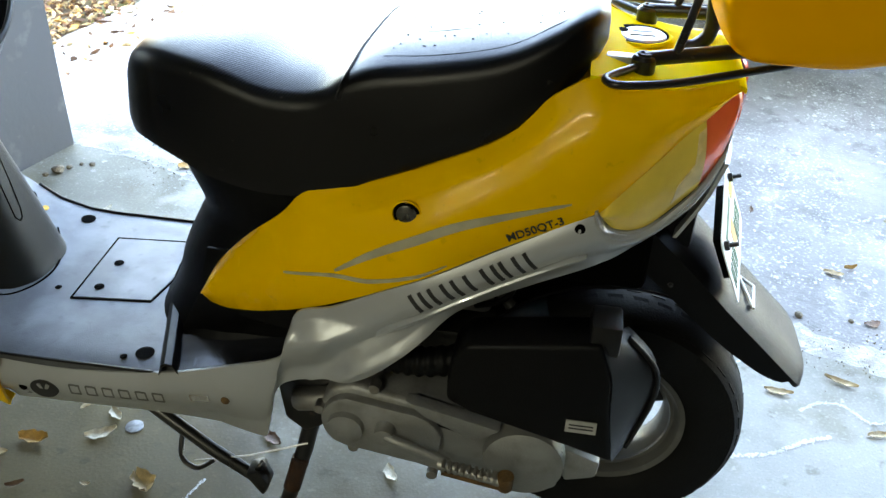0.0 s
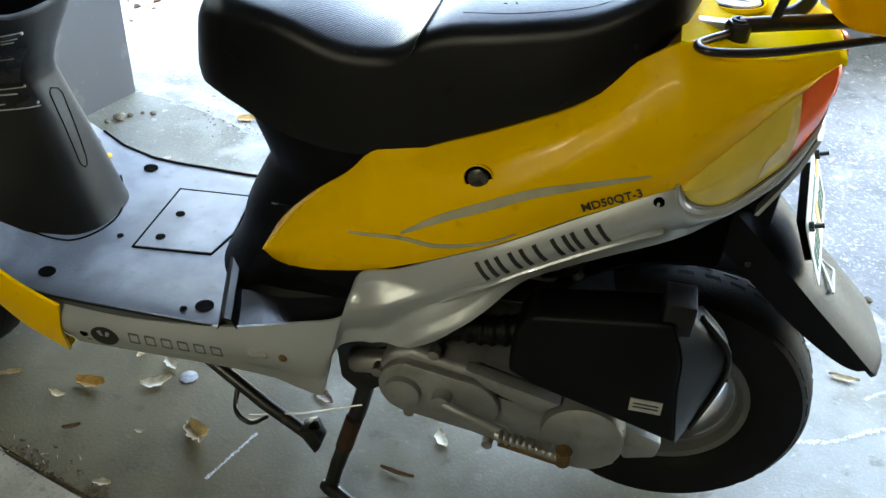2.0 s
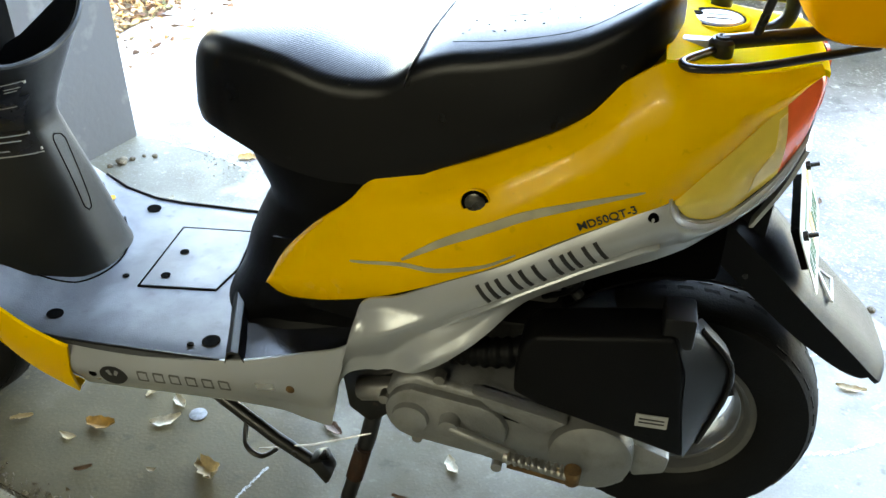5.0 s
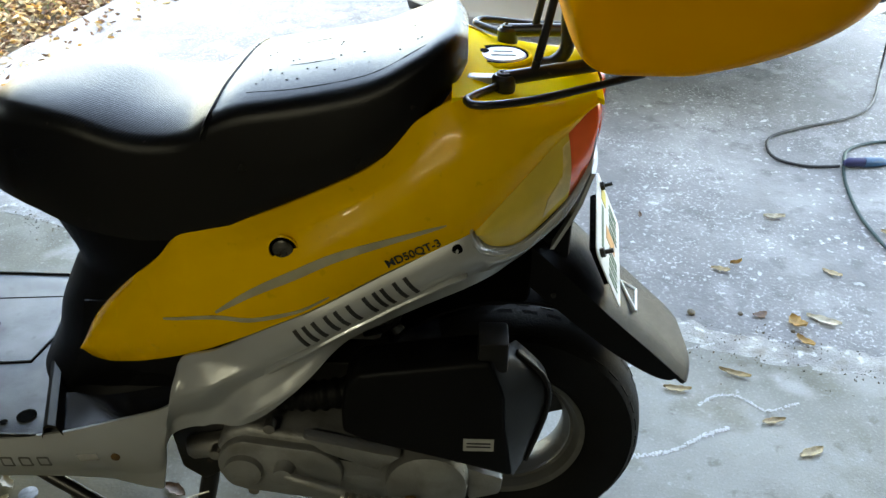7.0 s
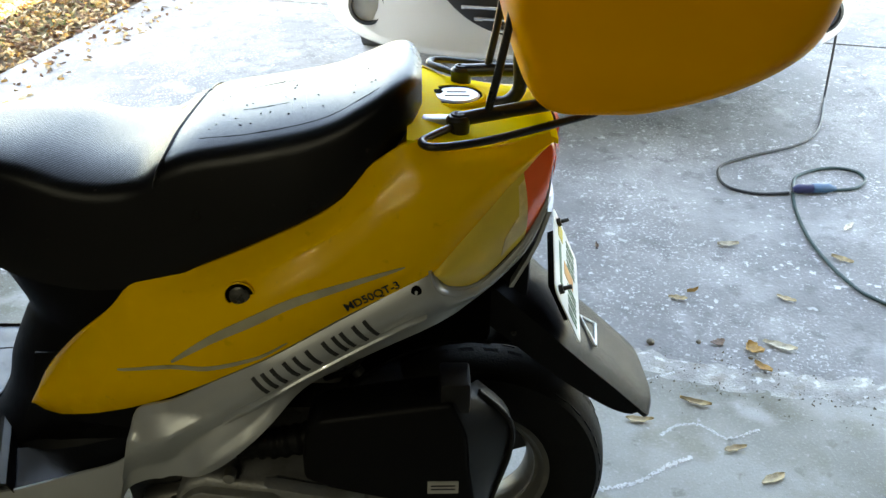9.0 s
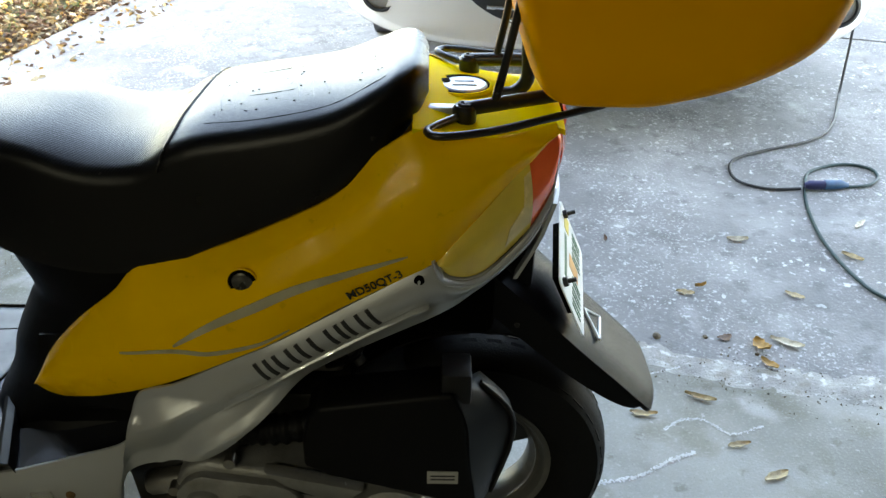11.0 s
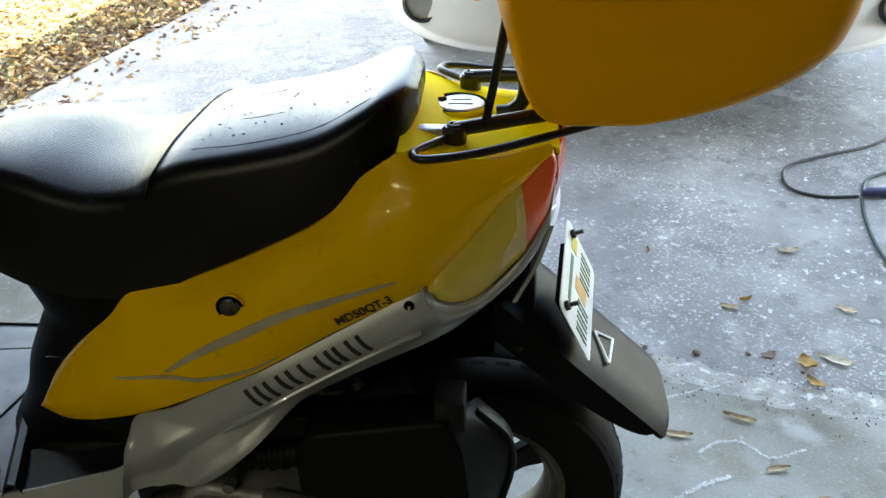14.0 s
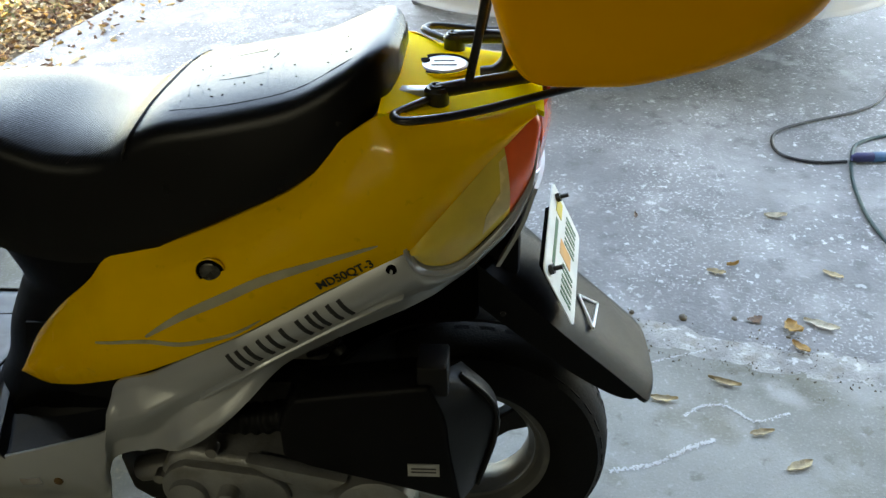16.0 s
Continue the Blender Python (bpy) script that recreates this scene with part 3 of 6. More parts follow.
def flanks():
    for sign in (-1, 1):
        part("side_panel", panel(YEL, yellow_y, sign, 80, 16), YELLOW, scooter, "glossy yellow side panel")
        part("lower_skirt", panel(SIL, lambda x, k: silver_y(x, 1 - k), sign, 130, 34), SILVER, scooter, "silver painted lower skirt")
    # round bolt in its cup
    side = bpy.data.objects["side_panel"]
    skirt = bpy.data.objects["lower_skirt"]
    c = (-0.322, -on_yellow(-0.322, 0.632), 0.632)
    part("bolt_cup", disc([(0, 0.001), (0.017, 0.001), (0.0175, -0.002), (0.016, -0.003), (0.0155, -0.001), (0.0, -0.001)], c), YELLOW, side)
    part("bolt_recess", disc([(0, 0.0), (0.0155, 0.0), (0.0155, -0.0022), (0, -0.0022)], c), DARK, side)
    part("bolt", disc([(0, 0), (0.0118, 0), (0.0118, -0.0035), (0.009, -0.005), (0, -0.0055)], c, n=16), BOLTM, side, "round dull steel fixing bolt")
    # grey swoosh decals
    def sw(pts, w):
        p = spline(pts, 24)
        t = np.linspace(0, 1, 24)
        part("decal_stripe", ribbon(p, w * np.sin(np.pi * np.clip(t * 0.96 + 0.03, 0, 1)) ** 0.7 + 0.0006, on_yellow), DECAL, side, "faded grey swoosh decal")
    sw([(-0.473, 0.532), (-0.41, 0.545), (-0.361, 0.545), (-0.31, 0.556), (-0.272, 0.574)], 0.005)
    sw([(-0.405, 0.552), (-0.365, 0.578), (-0.321, 0.600), (-0.264, 0.626), (-0.200, 0.645), (-0.138, 0.661)], 0.010)
    # maker's mark along the skirt as plain slanted blocks
    x, z = -0.303, 0.5075
    slope = math.atan2(0.066, 0.135)
    ca, sa = math.cos(slope), math.sin(slope)
    def glyph(strokes, u, h, name, fn, material, parent, x0, z0):
        for (a, b, c2, d) in strokes:
            p0 = (x0 + (u + a) * ca - b * h * sa, z0 + (u + a) * sa + b * h * ca)
            p1 = (x0 + (u + c2) * ca - d * h * sa, z0 + (u + c2) * sa + d * h * ca)
            pts = [tuple(np.array(p0) + (np.array(p1) - np.array(p0)) * k) for k in np.linspace(0, 1, 4)]
            part(name, ribbon(pts, [0.0046] * 4, fn, 0.0015), material, parent)
    bars = ((0.002, 0.014, 0.026), (0.042, 0.055), (0.071,), (0.092,), (0.105, 0.115), (0.131, 0.145))
    for us in bars:
        for u in us:
            glyph([(0.004, 0.0, -0.001, 1.0)], u, 0.027, "mark", on_silver, INK, skirt, x, z)
    # type code, readable
    cu = bpy.data.curves.new("code", "FONT")
    cu.body, cu.size, cu.extrude, cu.offset = "MD50QT-3", 0.0165, 0.0006, 0.0001
    tmp = bpy.data.objects.new("code", cu)
    scene.collection.objects.link(tmp)
    me = bpy.data.meshes.new_from_object(tmp)
    bpy.data.objects.remove(tmp)
    bm = bmesh.new()
    bm.from_mesh(me)
    bpy.data.meshes.remove(me)
    a2 = math.atan2(0.024, 0.058)
    wtxt = max(v.co.x for v in bm.verts)
    for v in bm.verts:
        u, h = v.co.x * 0.066 / wtxt, v.co.y
        X, Z = -0.204 + u * math.cos(a2) - h * math.sin(a2), 0.609 + u * math.sin(a2) + h * math.cos(a2)
        v.co = Vector((X, -on_yellow(X, Z) - 0.0024 + v.co.z, Z))
    part("type_code", bm, INK, side, "black printed type code", smooth=False)
    # raised rib and screw on the skirt
    p = spline([(-0.352, 0.473), (-0.23, 0.533), (-0.113, 0.592)], 20)
    g = []
    for i, (x, z) in enumerate(p):
        t = i / 19
        w = 0.0062 * min(1, 8 * t + 0.15, 8 * (1 - t) + 0.15)
        ring = []
        for k in range(7):
            a = math.pi * k / 6
            X, Z = x + w * math.cos(a) * -0.43, z + w * math.cos(a) * 0.9
            ring.append((X, -on_silver(X, Z) - 0.010 * math.sin(a), Z))
        g.append(ring)
    part("skirt_rib", shell(g, (0, 0.002, 0)), SILVER, skirt)
    c = (-0.125, -on_silver(-0.125, 0.628) - 0.001, 0.628)
    part("screw_hole", disc([(0, 0.004), (0.0062, 0.004), (0.0062, 0), (0.0045, -0.001), (0, 0.001)], c, n=16), DARK, skirt)
    # emblem, outlined letters as blocks, plate and plugs on the front of the skirt
    def on_sk(x, z):
        return on_silver(x, z)
    part("emblem", disc([(0, 0.002), (0.0155, 0.002), (0.0155, -0.001), (0, -0.0014)], (-0.828, -on_sk(-0.828, 0.296) - 0.001, 0.296), n=28), INK, skirt, "round black emblem")
    for v in bpy.data.objects["emblem"].data.vertices:
        v.co.x = -0.828 + (v.co.x + 0.828) * 1.35
    for s in (-1, 1):
        part("emblem_bar", ribbon([(-0.828 + s * 0.007, 0.305), (-0.828 + s * 0.001, 0.29)], [0.005, 0.004], on_sk, 0.003), SILVER, skirt)
    part("plug_hole", disc([(0, 0.002), (0.006, 0.002), (0.006, -0.0012), (0, -0.0012)], (-0.862, -on_sk(-0.862, 0.292), 0.292), n=16), DARK, skirt)
    part("rivet", disc([(0, 0.002), (0.006, 0.002), (0.006, -0.002), (0.003, -0.003), (0, -0.003)], (-0.562, -on_sk(-0.562, 0.322), 0.322), n=16), RUST, skirt)
    part("chrome_badge", ribbon([(-0.612, 0.318), (-0.585, 0.321)], [0.013, 0.013], on_sk, 0.002), CHROME, skirt)
    for k in range(6):
        X, Z = -0.782 + k * 0.0245, 0.301 + k * 0.0012
        box = [(X - 0.007, Z - 0.008), (X - 0.007, Z + 0.009), (X + 0.007, Z + 0.009), (X + 0.007, Z - 0.008)]
        for a, b in zip(box, box[1:] + box[:1]):
            part("mark", ribbon([a, b], [0.0019, 0.0019], on_sk, 0.0014), MARKG, skirt)


def seat():
    # x, bottom, shoulder, half width, crown over the shoulder
    st = [(-0.722, .654, .676, .012, .002), (-0.716, .648, .704, .030, .004), (-0.706, .644, .726, .048, .006), (-0.690, .641, .744, .067, .008), (-0.667, .639, .756, .085, .010), (-0.635, .633, .761, .102, .011),
          (-0.57, .612, .756, .120, .013), (-0.50, .606, .738, .131, .018), (-0.44, .612, .742, .134, .018), (-0.405, .622, .764, .134, .014), (-0.37, .640, .777, .134, .014), (-0.31, .668, .787, .134, .014),
          (-0.23, .708, .803, .129, .014), (-0.18, .744, .826, .119, .010), (-0.150, .772, .842, .104, .007), (-0.130, .796, .846, .084, .005), (-0.118, .812, .836, .055, .003)]
    YC = -0.010

    def crown(y, w, ze, c):
        """Height of the padded top at y from the middle."""
        return ze + c * (1 - min(1.0, abs(y) / w) ** 3)

    def ring(row, puff=0.0):
        """Section: flared sides, a soft shoulder and a crowned top."""
        x, zb, ze, w, c = row
        h = ze - zb
        r = min(0.022, 0.45 * h, 0.5 * w)
        fl = min(1.0, max(0.1, (h - 0.02) / 0.08))
        prof = [(w + 0.012 * fl, zb + 0.08 * h), (w + 0.016 * fl, zb + 0.25 * h), (w + 0.011 * fl, zb + 0.5 * h)]
        yq = 0.86
        end = math.pi / 2 - math.atan(3 * c * yq ** 2 / w)
        prof += [(w - r + r * math.cos(a) + 0.004 * fl * (1 - a / end), ze - r * math.sin(end) + c * (1 - ((w - r + r * math.cos(end)) / w) ** 3) + r * math.sin(a)) for a in np.linspace(0.0, end, 7)]
        yj = prof[-1][0]
        prof += [(yj * k, crown(yj * k, w, ze, c)) for k in (0.85, 0.68, 0.5, 0.33, 0.16)]
        half = [(y + puff, z + puff) for y, z in prof]
        out = [(x, YC - y, z) for y, z in half] + [(x, YC, ze + c + puff)] + [(x, YC + y, z) for y, z in half[::-1]]
        return out + [(x, YC + (w + 0.006) * k, zb) for k in (0.9, 0.3, -0.3, -0.9)]
    bm = bmesh.new()
    skin(bm, [ring(r) for r in spline(st, 90)])
    pad = part("seat", bm, VINYL, scooter, "black vinyl two-level seat with dust spots")
    rows = spline(st, 500)

    def at(x):
        return rows[np.abs(rows[:, 0] - x).argmin()]
    # stitched seam over the step
    pts = []
    for i in range(3, 28):
        k = (i - 3) / 24
        rg_ = ring(at(-0.412 + 0.035 * k), 0.0008)
        pts.append(rg_[i])
    part("seam", tube(pts, 0.0013, 6, n=60), VINYL, pad)
    for i in range(1, 22):
        q = spline(pts, 120)[i * 2]
        part("stitch", tube([(q[0] + 0.003, q[1], q[2] + 0.0006), (q[0] + 0.0065, q[1] - 0.0005, q[2] + 0.0006)], 0.0006, 5), VINYL, pad)

    # embossed frame and bars on the pillion part
    def emboss(line):
        out = []
        for x, y in spline(line, 26):
            x0, zb, ze, w, c = at(x)
            out.append((x, YC + y, crown(y, w, ze, c) - 0.0007))
        part("piping", tube(out, 0.0010, 5), VINYL, pad)
    for x0 in (-0.352, -0.335, -0.262, -0.246):
        emboss([(x0, -0.075), (x0 - 0.006, -0.035), (x0 - 0.008, 0.0), (x0 - 0.006, 0.035), (x0, 0.075)])
    for y0 in (-0.040, 0.040):
        emboss([(-0.325, y0), (-0.30, y0 * 1.05), (-0.272, y0 * 1.02)])
    emboss([(-0.365, -0.10), (-0.30, -0.106), (-0.22, -0.10), (-0.165, -0.082)])
    # flecks of dirt on the pillion part
    rnd = random.Random(8)
    for k in range(34):
        x, y = rnd.uniform(-0.37, -0.17), rnd.uniform(-0.085, 0.06)
        x0, zb, ze, w, c = at(x)
        r = rnd.uniform(0.0007, 0.0019)
        part("dirt_fleck", disc([(0, 0), (r, 0), (r * 0.7, 0.0006), (0, 0.0008)], (x, YC + y, crown(y, w, ze, c)), "z", 7), DARK, pad)
    # black pod under the seat
    bm = bmesh.new()
    rg = []
    for z, xf, xb, w in spline([(.336, -.728, -.43, .150), (.355, -.719, -.43, .140), (.38, -.704, -.42, .125), (.405, -.693, -.41, .116), (.441, -.683, -.40, .112), (.472, -.669, -.38, .110), (.507, -.651, -.34, .110), (.529, -.642, -.32, .110), (.577, -.664, -.28, .106), (.61, -.676, -.24, .100), (.66, -.670, -.2, .09)], 34):
        ring_ = []
        for k in range(48):
            a = 2 * math.pi * k / 48
            c, s = math.cos(a), math.sin(a)
            e, f = (1.0, 1.0) if c < 0 else (0.42, 0.5)
            ring_.append(((xf + xb) / 2 + (xb - xf) / 2 * math.copysign(abs(c) ** e, c), w * math.copysign(abs(s) ** f, s), z))
        rg.append(ring_)
    skin(bm, rg)
    pod = part("under_seat_pod", bm, BLACK, scooter, "black plastic pod under the seat")
    # foot of the pod: a ridge along its front, a glossy recess behind it, and the flank above
    for sgn in (1,):
        front = lambda y: -0.657 - 0.33 * (y + 0.201)
        ys = np.linspace(-0.203, -0.07, 9)
        ridge = [[(front(y) + d, sgn * y, 0.345 + h) for d, h in ((0, 0), (0.006, 0.018), (0.012, 0.022), (0.022, 0.021), (0.030, 0.006))] for y in ys]
        # Greyer plastic than the pod: light caught by the ridge put into colour
        part("pod_ridge", shell(ridge, (0, 0, -0.004)), GREYPL, pod, "ridge round the foot of the pod, grey for caught light")
        rec = [[(front(y) + 0.028 + 0.155 * k, sgn * y, 0.351 + 0.022 * k + 0.10 * max(0, y + 0.155)) for k in np.linspace(0, 1, 8)] for y in np.linspace(-0.203, -0.125, 8)]
        part("heel_plate", shell(rec, (0, 0, -0.006)), HEEL, pod, "glossy black heel plate")
        fl = []
        for k in np.linspace(0, 1, 12):
            x0, b = -0.635 + 0.187 * k, min(1.0, k * 3)
            fl.append([(x0 + 0.02 * q, sgn * y, z) for y, z, q in ((-0.118 - 0.010 * b, 0.350 + 0.02 * k, -1.2), (-0.114 - 0.016 * b, 0.385 + 0.02 * k, -0.4), (-0.108 - 0.026 * b - 0.05 * k, 0.42 + 0.01 * k, 0.4), (-0.104 - 0.024 * b - 0.055 * k, 0.452 + 0.01 * k, 0.8), (-0.10, 0.49, 1.2))])
        part("pod_flank", shell(fl, (0, 0.004, 0)), BLACK, pod)


def tail():
    # deck behind the seat
    g = []
    for x in np.linspace(-0.135, 0.040, 18):
        w = float(np.interp(x, TX, TY)) + 0.0015
        zt = float(np.interp(x, [-0.135, -0.125, -0.085, -0.03, 0.03, 0.04], [0.798, 0.796, 0.784, 0.779, 0.781, 0.776]))
        g.append([(x, y * w, zt - 0.001 + 0.008 * (1 - abs(y) ** 2.5)) for y in np.linspace(-1, 1, 25)])
    deck = part("tail_deck", shell(g, (0, 0, -0.006)), YELSKYLIT, scooter, "yellow tail deck behind the seat")
    c = (-0.074, 0.016, 0.7925)
    # Near-black disc set off-centre: the filler recess's shaded crescent as colour
    part("filler_recess_shade", disc([(0, 0.0), (0.0355, 0.0), (0.0355, 0.0025), (0.0, 0.002)], (c[0] - 0.004, c[1] + 0.003, c[2] - 0.0012), "z", 32), DARK, deck)
    part("filler_lip", lathe([(0.0355, 0.0), (0.036, 0.0032), (0.038, 0.0032), (0.041, 0.0)], (c[0] - 0.004, c[1] + 0.003, c[2] - 0.0016), "z", 40), YELSKYLIT, deck)
    cap = part("fuel_cap", disc([(0, -0.004), (0.029, -0.004), (0.029, 0.001), (0.026, 0.003), (0.024, 0.0024), (0.0, 0.003)], c, "z", 36), CAPM, deck, "round dull silver fuel cap")
    for k, w in ((0.008, 0.024), (-0.006, 0.030)):
        part("cap_text", slab(c[0] - w / 2, c[0] + w / 2, c[1] + k - 0.0008, c[1] + k + 0.0008, c[2] + 0.0015, c[2] + 0.0036, 0), MARKG, cap, smooth=False)
    part("key_notch", disc([(0, 0), (0.007, 0), (0.007, 0.0045), (0, 0.0045)], (c[0] - 0.024, c[1] + 0.010, c[2] - 0.001), "z", 14), DARK, cap)
    part("latch_plate", slab(-0.122, -0.086, -0.080, -0.064, 0.788, 0.799, 0.002), CAPM, deck)
    # tail lamps: clear indicator and red part on each side
    lu = [(-0.105, .647), (-0.083, .671), (-0.033, .723), (-0.004, .754)]
    ll = [(-0.105, .645), (-0.085, .625), (-0.049, .624), (0.004, .666)]
    ru = [(-0.004, .754), (0.009, .763), (0.020, .770), (0.032, .776)]
    rl = [(0.004, .666), (0.018, .682), (0.029, .700), (0.036, .745)]
    for sign in (-1, 1):
        for nm, up, lo, ma, lab in (("indicator_lens", lu, ll, LENS, "smoked clear indicator lens"), ("tail_lens", ru, rl, REDLENS, "red tail lamp lens")):
            a, b = spline(up, 20), spline(lo, 20)
            g = []
            for i in range(20):
                row = []
                for k in np.linspace(0, 1, 9):
                    x, z = a[i] * (1 - k) + b[i] * k
                    row.append((x + 0.003 * math.sin(math.pi * k), sign * (low_w(x) + 0.001 + 0.006 * math.sin(math.pi * k)), z))
                g.append(row)
            lens = part(nm, shell(g, (-0.001, -sign * 0.004, 0)), ma, scooter, lab)
            if nm == "indicator_lens":
                gg = [[(p[0] - 0.01, p[1] - sign * 0.022, p[2]) for p in r] for r in g]
                part("lamp_bowl", shell(gg, (0, -sign * 0.002, 0)), mat("lamp_bowl_olive", (0.80, 0.56, 0.06), 0.3, 0.2, var=0.55, vscale=26) if sign < 0 else bpy.data.materials["lamp_bowl_olive"], lens)
                rib = [[(p[0], p[1] + sign * (0.0012 + 0 * k), p[2]) for p in (g[15][j] if j > 4 else g[17][j], g[19][j])] for j in range(1, 8) for k in (0,)]
                part("lens_band", shell(rib, (0, -sign * 0.003, 0)), BANDM, lens, "pale moulded band in the lens")
                part("bulb", disc([(0, -0.012), (0.006, -0.009), (0.008, 0), (0.006, 0.009), (0, 0.012)], (-0.045, sign * 0.135, 0.672), "z", 12), AMBER, lens)
    for sign in (-1, 1):
        low = spline([(-0.108, .652), (-0.100, .632), (-0.085, .621), (-0.066, .617), (-0.046, .622), (-0.020, .641), (0.004, .664), (0.016, .680), (0.025, .695), (0.030, .706)], 40)
        g = []
        for i in range(40):
            d = low[min(i + 1, 39)] - low[max(i - 1, 0)]
            nx, nz = np.array((d[1], -d[0])) / np.linalg.norm(d)
            wd_ = 0.010 * min(1.0, 0.35 + i / 10)
            row = []
            for k in np.linspace(0, 1, 5):
                x, z = low[i][0] + nx * wd_ * k, low[i][1] + nz * wd_ * k
                row.append((x, sign * (low_w(min(x, 0.04)) + 0.004 + 0.004 * math.sin(math.pi * k)), z))
            g.append(row)
        part("lamp_rim", shell(g, (0, -sign * 0.006, 0)), SILVER, scooter, "silver rim under the tail lamp")
    # middle of the tail lamp and the silver rim below it
    g = []
    for z in np.linspace(0.69, 0.776, 8):
        xr = float(np.interp(z, [0.69, 0.745, 0.80], [0.030, 0.040, 0.034]))
        g.append([(xr + 0.014 * (1 - (y / 0.08) ** 2), y, z) for y in np.linspace(-0.08, 0.08, 9)])
    part("tail_lens", shell(g, (-0.004, 0, 0)), REDLENS, scooter, "red tail lamp lens")
    g = []
    for z in np.linspace(0.585, 0.69, 6):
        xr = float(np.interp(z, [0.585, 0.64, 0.69], [-0.005, 0.022, 0.036]))
        g.append([(xr + 0.012 * (1 - (y / 0.1) ** 2), y, z) for y in np.linspace(-0.10, 0.10, 9)])
    part("tail_valance", shell(g, (-0.005, 0, 0)), SILVER, scooter)
    # added near-black core keeps light out from under the panels
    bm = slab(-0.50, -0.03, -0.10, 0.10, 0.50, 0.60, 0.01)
    part("light_block_core", bm, DARK, scooter)


def rear_guard():
    # black mudguard that carries the number plate
    g = []
    line = spline([(-0.03, 0.605), (0.04, 0.540), (0.10, 0.482), (0.15, 0.436), (0.186, 0.402), (0.206, 0.383)], 24)
    for i, (x, z) in enumerate(line):
        w = 0.096 if i < 19 else 0.096 * (1 - ((i - 19) / 5) ** 3 * 0.20)
        g.append([(x - 0.010 * y ** 4, y * w, z - 0.012 * y ** 4) for y in np.linspace(-1, 1, 13)])
    guard = part("rear_mudguard", shell(g, (-0.004, 0, -0.004)), BLACK, scooter, "black plastic rear mudguard")
    for s in (-1, 1):
        fl = []
        for i, (x, z) in enumerate(line[:21]):
            d = 0.047 * max(0.0, 1 - (i / 20) ** 2) ** 0.5 + 0.0005
            fl.append([(x - 0.010, s * 0.093, z - 0.012), (x - 0.010 - 0.6 * d, s * 0.092, z - 0.012 - 0.75 * d)])
        part("guard_flange", shell(fl, (0, -s * 0.004, 0)), BLACK, guard)
    part("guard_screw", disc([(0, 0), (0.0035, 0), (0.0035, -0.002), (0, -0.003)], (0.0, -0.098, 0.515), n=10), DKMETAL, guard)
    part("hanger", slab(-0.10, 0.02, -0.075, 0.075, 0.55, 0.615, 0.01), BLACK, guard)
    # number plate: bars in place of its characters
    pb, pt = Vector((0.092, -0.016, 0.511)), Vector((0.052, -0.028, 0.600))
    up = (pt - pb).normalized()
    wd = Vector((0.13, 0.98, 0.13))
    wd = (wd - up * wd.dot(up)).normalized()
    nn = wd.cross(up)
    M = Matrix(((wd.x, up.x, nn.x, pb.x), (wd.y, up.y, nn.y, pb.y), (wd.z, up.z, nn.z, pb.z), (0, 0, 0, 1)))
    def pslab(name, y0, y1, u0, u1, h0, h1, ma, parent, lab="", bev=0.0):
        return part(name, slab(y0, y1, u0, u1, h0, h1, bev, m=M), ma, parent, lab, smooth=False)
    bm = bmesh.new()
    poly = []
    for cy, cu, a0 in ((0.076, 0.010, -90), (0.076, 0.092, 0), (-0.076, 0.092, 90), (-0.076, 0.010, 180)):
        for k in range(5):
            a = radians(a0 + 90 * k / 4)
            poly.append((cy + 0.010 * math.cos(a), cu + 0.010 * math.sin(a)))
    va = [bm.verts.new(M @ Vector((y, u, 0.004))) for y, u in poly]
    vb = [bm.verts.new(M @ Vector((y, u, 0.0055))) for y, u in poly]
    bm.faces.new(va[::-1])
    bm.faces.new(vb)
    for i in range(len(poly)):
        bm.faces.new((va[i], va[(i + 1) % len(poly)], vb[(i + 1) % len(poly)], vb[i]))
    plate = part("number_plate", bm, WHITEP, guard, "white number plate with green bars", smooth=False)
    for y in (-0.070, -0.050, -0.030, 0.020, 0.040, 0.060):
        for dy in (0.0, 0.009):
            pslab("plate_bar", y + dy - 0.002, y + dy + 0.002, 0.016, 0.050, 0.0055, 0.0062, GREENP, plate)
    pslab("plate_mark", -0.012, 0.014, 0.026, 0.062, 0.0055, 0.0061, PALEO, plate)
    pslab("plate_sticker", 0.045, 0.075, 0.066, 0.084, 0.0055, 0.0062, PALEY, plate)
    pslab("plate_band", -0.05, 0.035, 0.074, 0.082, 0.0055, 0.0061, GREENP, plate)
    for s in (-1, 1):
        a, b = M @ Vector((s * 0.069, 0.086, 0.004)), M @ Vector((s * 0.069, 0.086, 0.022))
        part("plate_bolt", tube([a, b], 0.003, 8), BLKMETAL, plate)
        part("plate_nut", tube([M @ Vector((s * 0.069, 0.086, 0.0055)), M @ Vector((s * 0.069, 0.086, 0.011))], 0.0065, 6), BLKMETAL, plate)
    pslab("plate_bracket", -0.055, 0.055, 0.02, 0.085, -0.010, 0.0035, DARK, guard)
    # white triangle on the guard
    tri = [(0.099, -0.010), (0.128, 0.012), (0.114, -0.062)]
    for i in range(3):
        a, b = tri[i], tri[(i + 1) % 3]
        f = lambda q: (q[0] + 0.003, q[1], 0.582 - q[0] + 0.0005)
        bm = tube([f(a), f(b)], 0.0022, 6)
        part("triangle_edge", bm, WHITEP, guard)


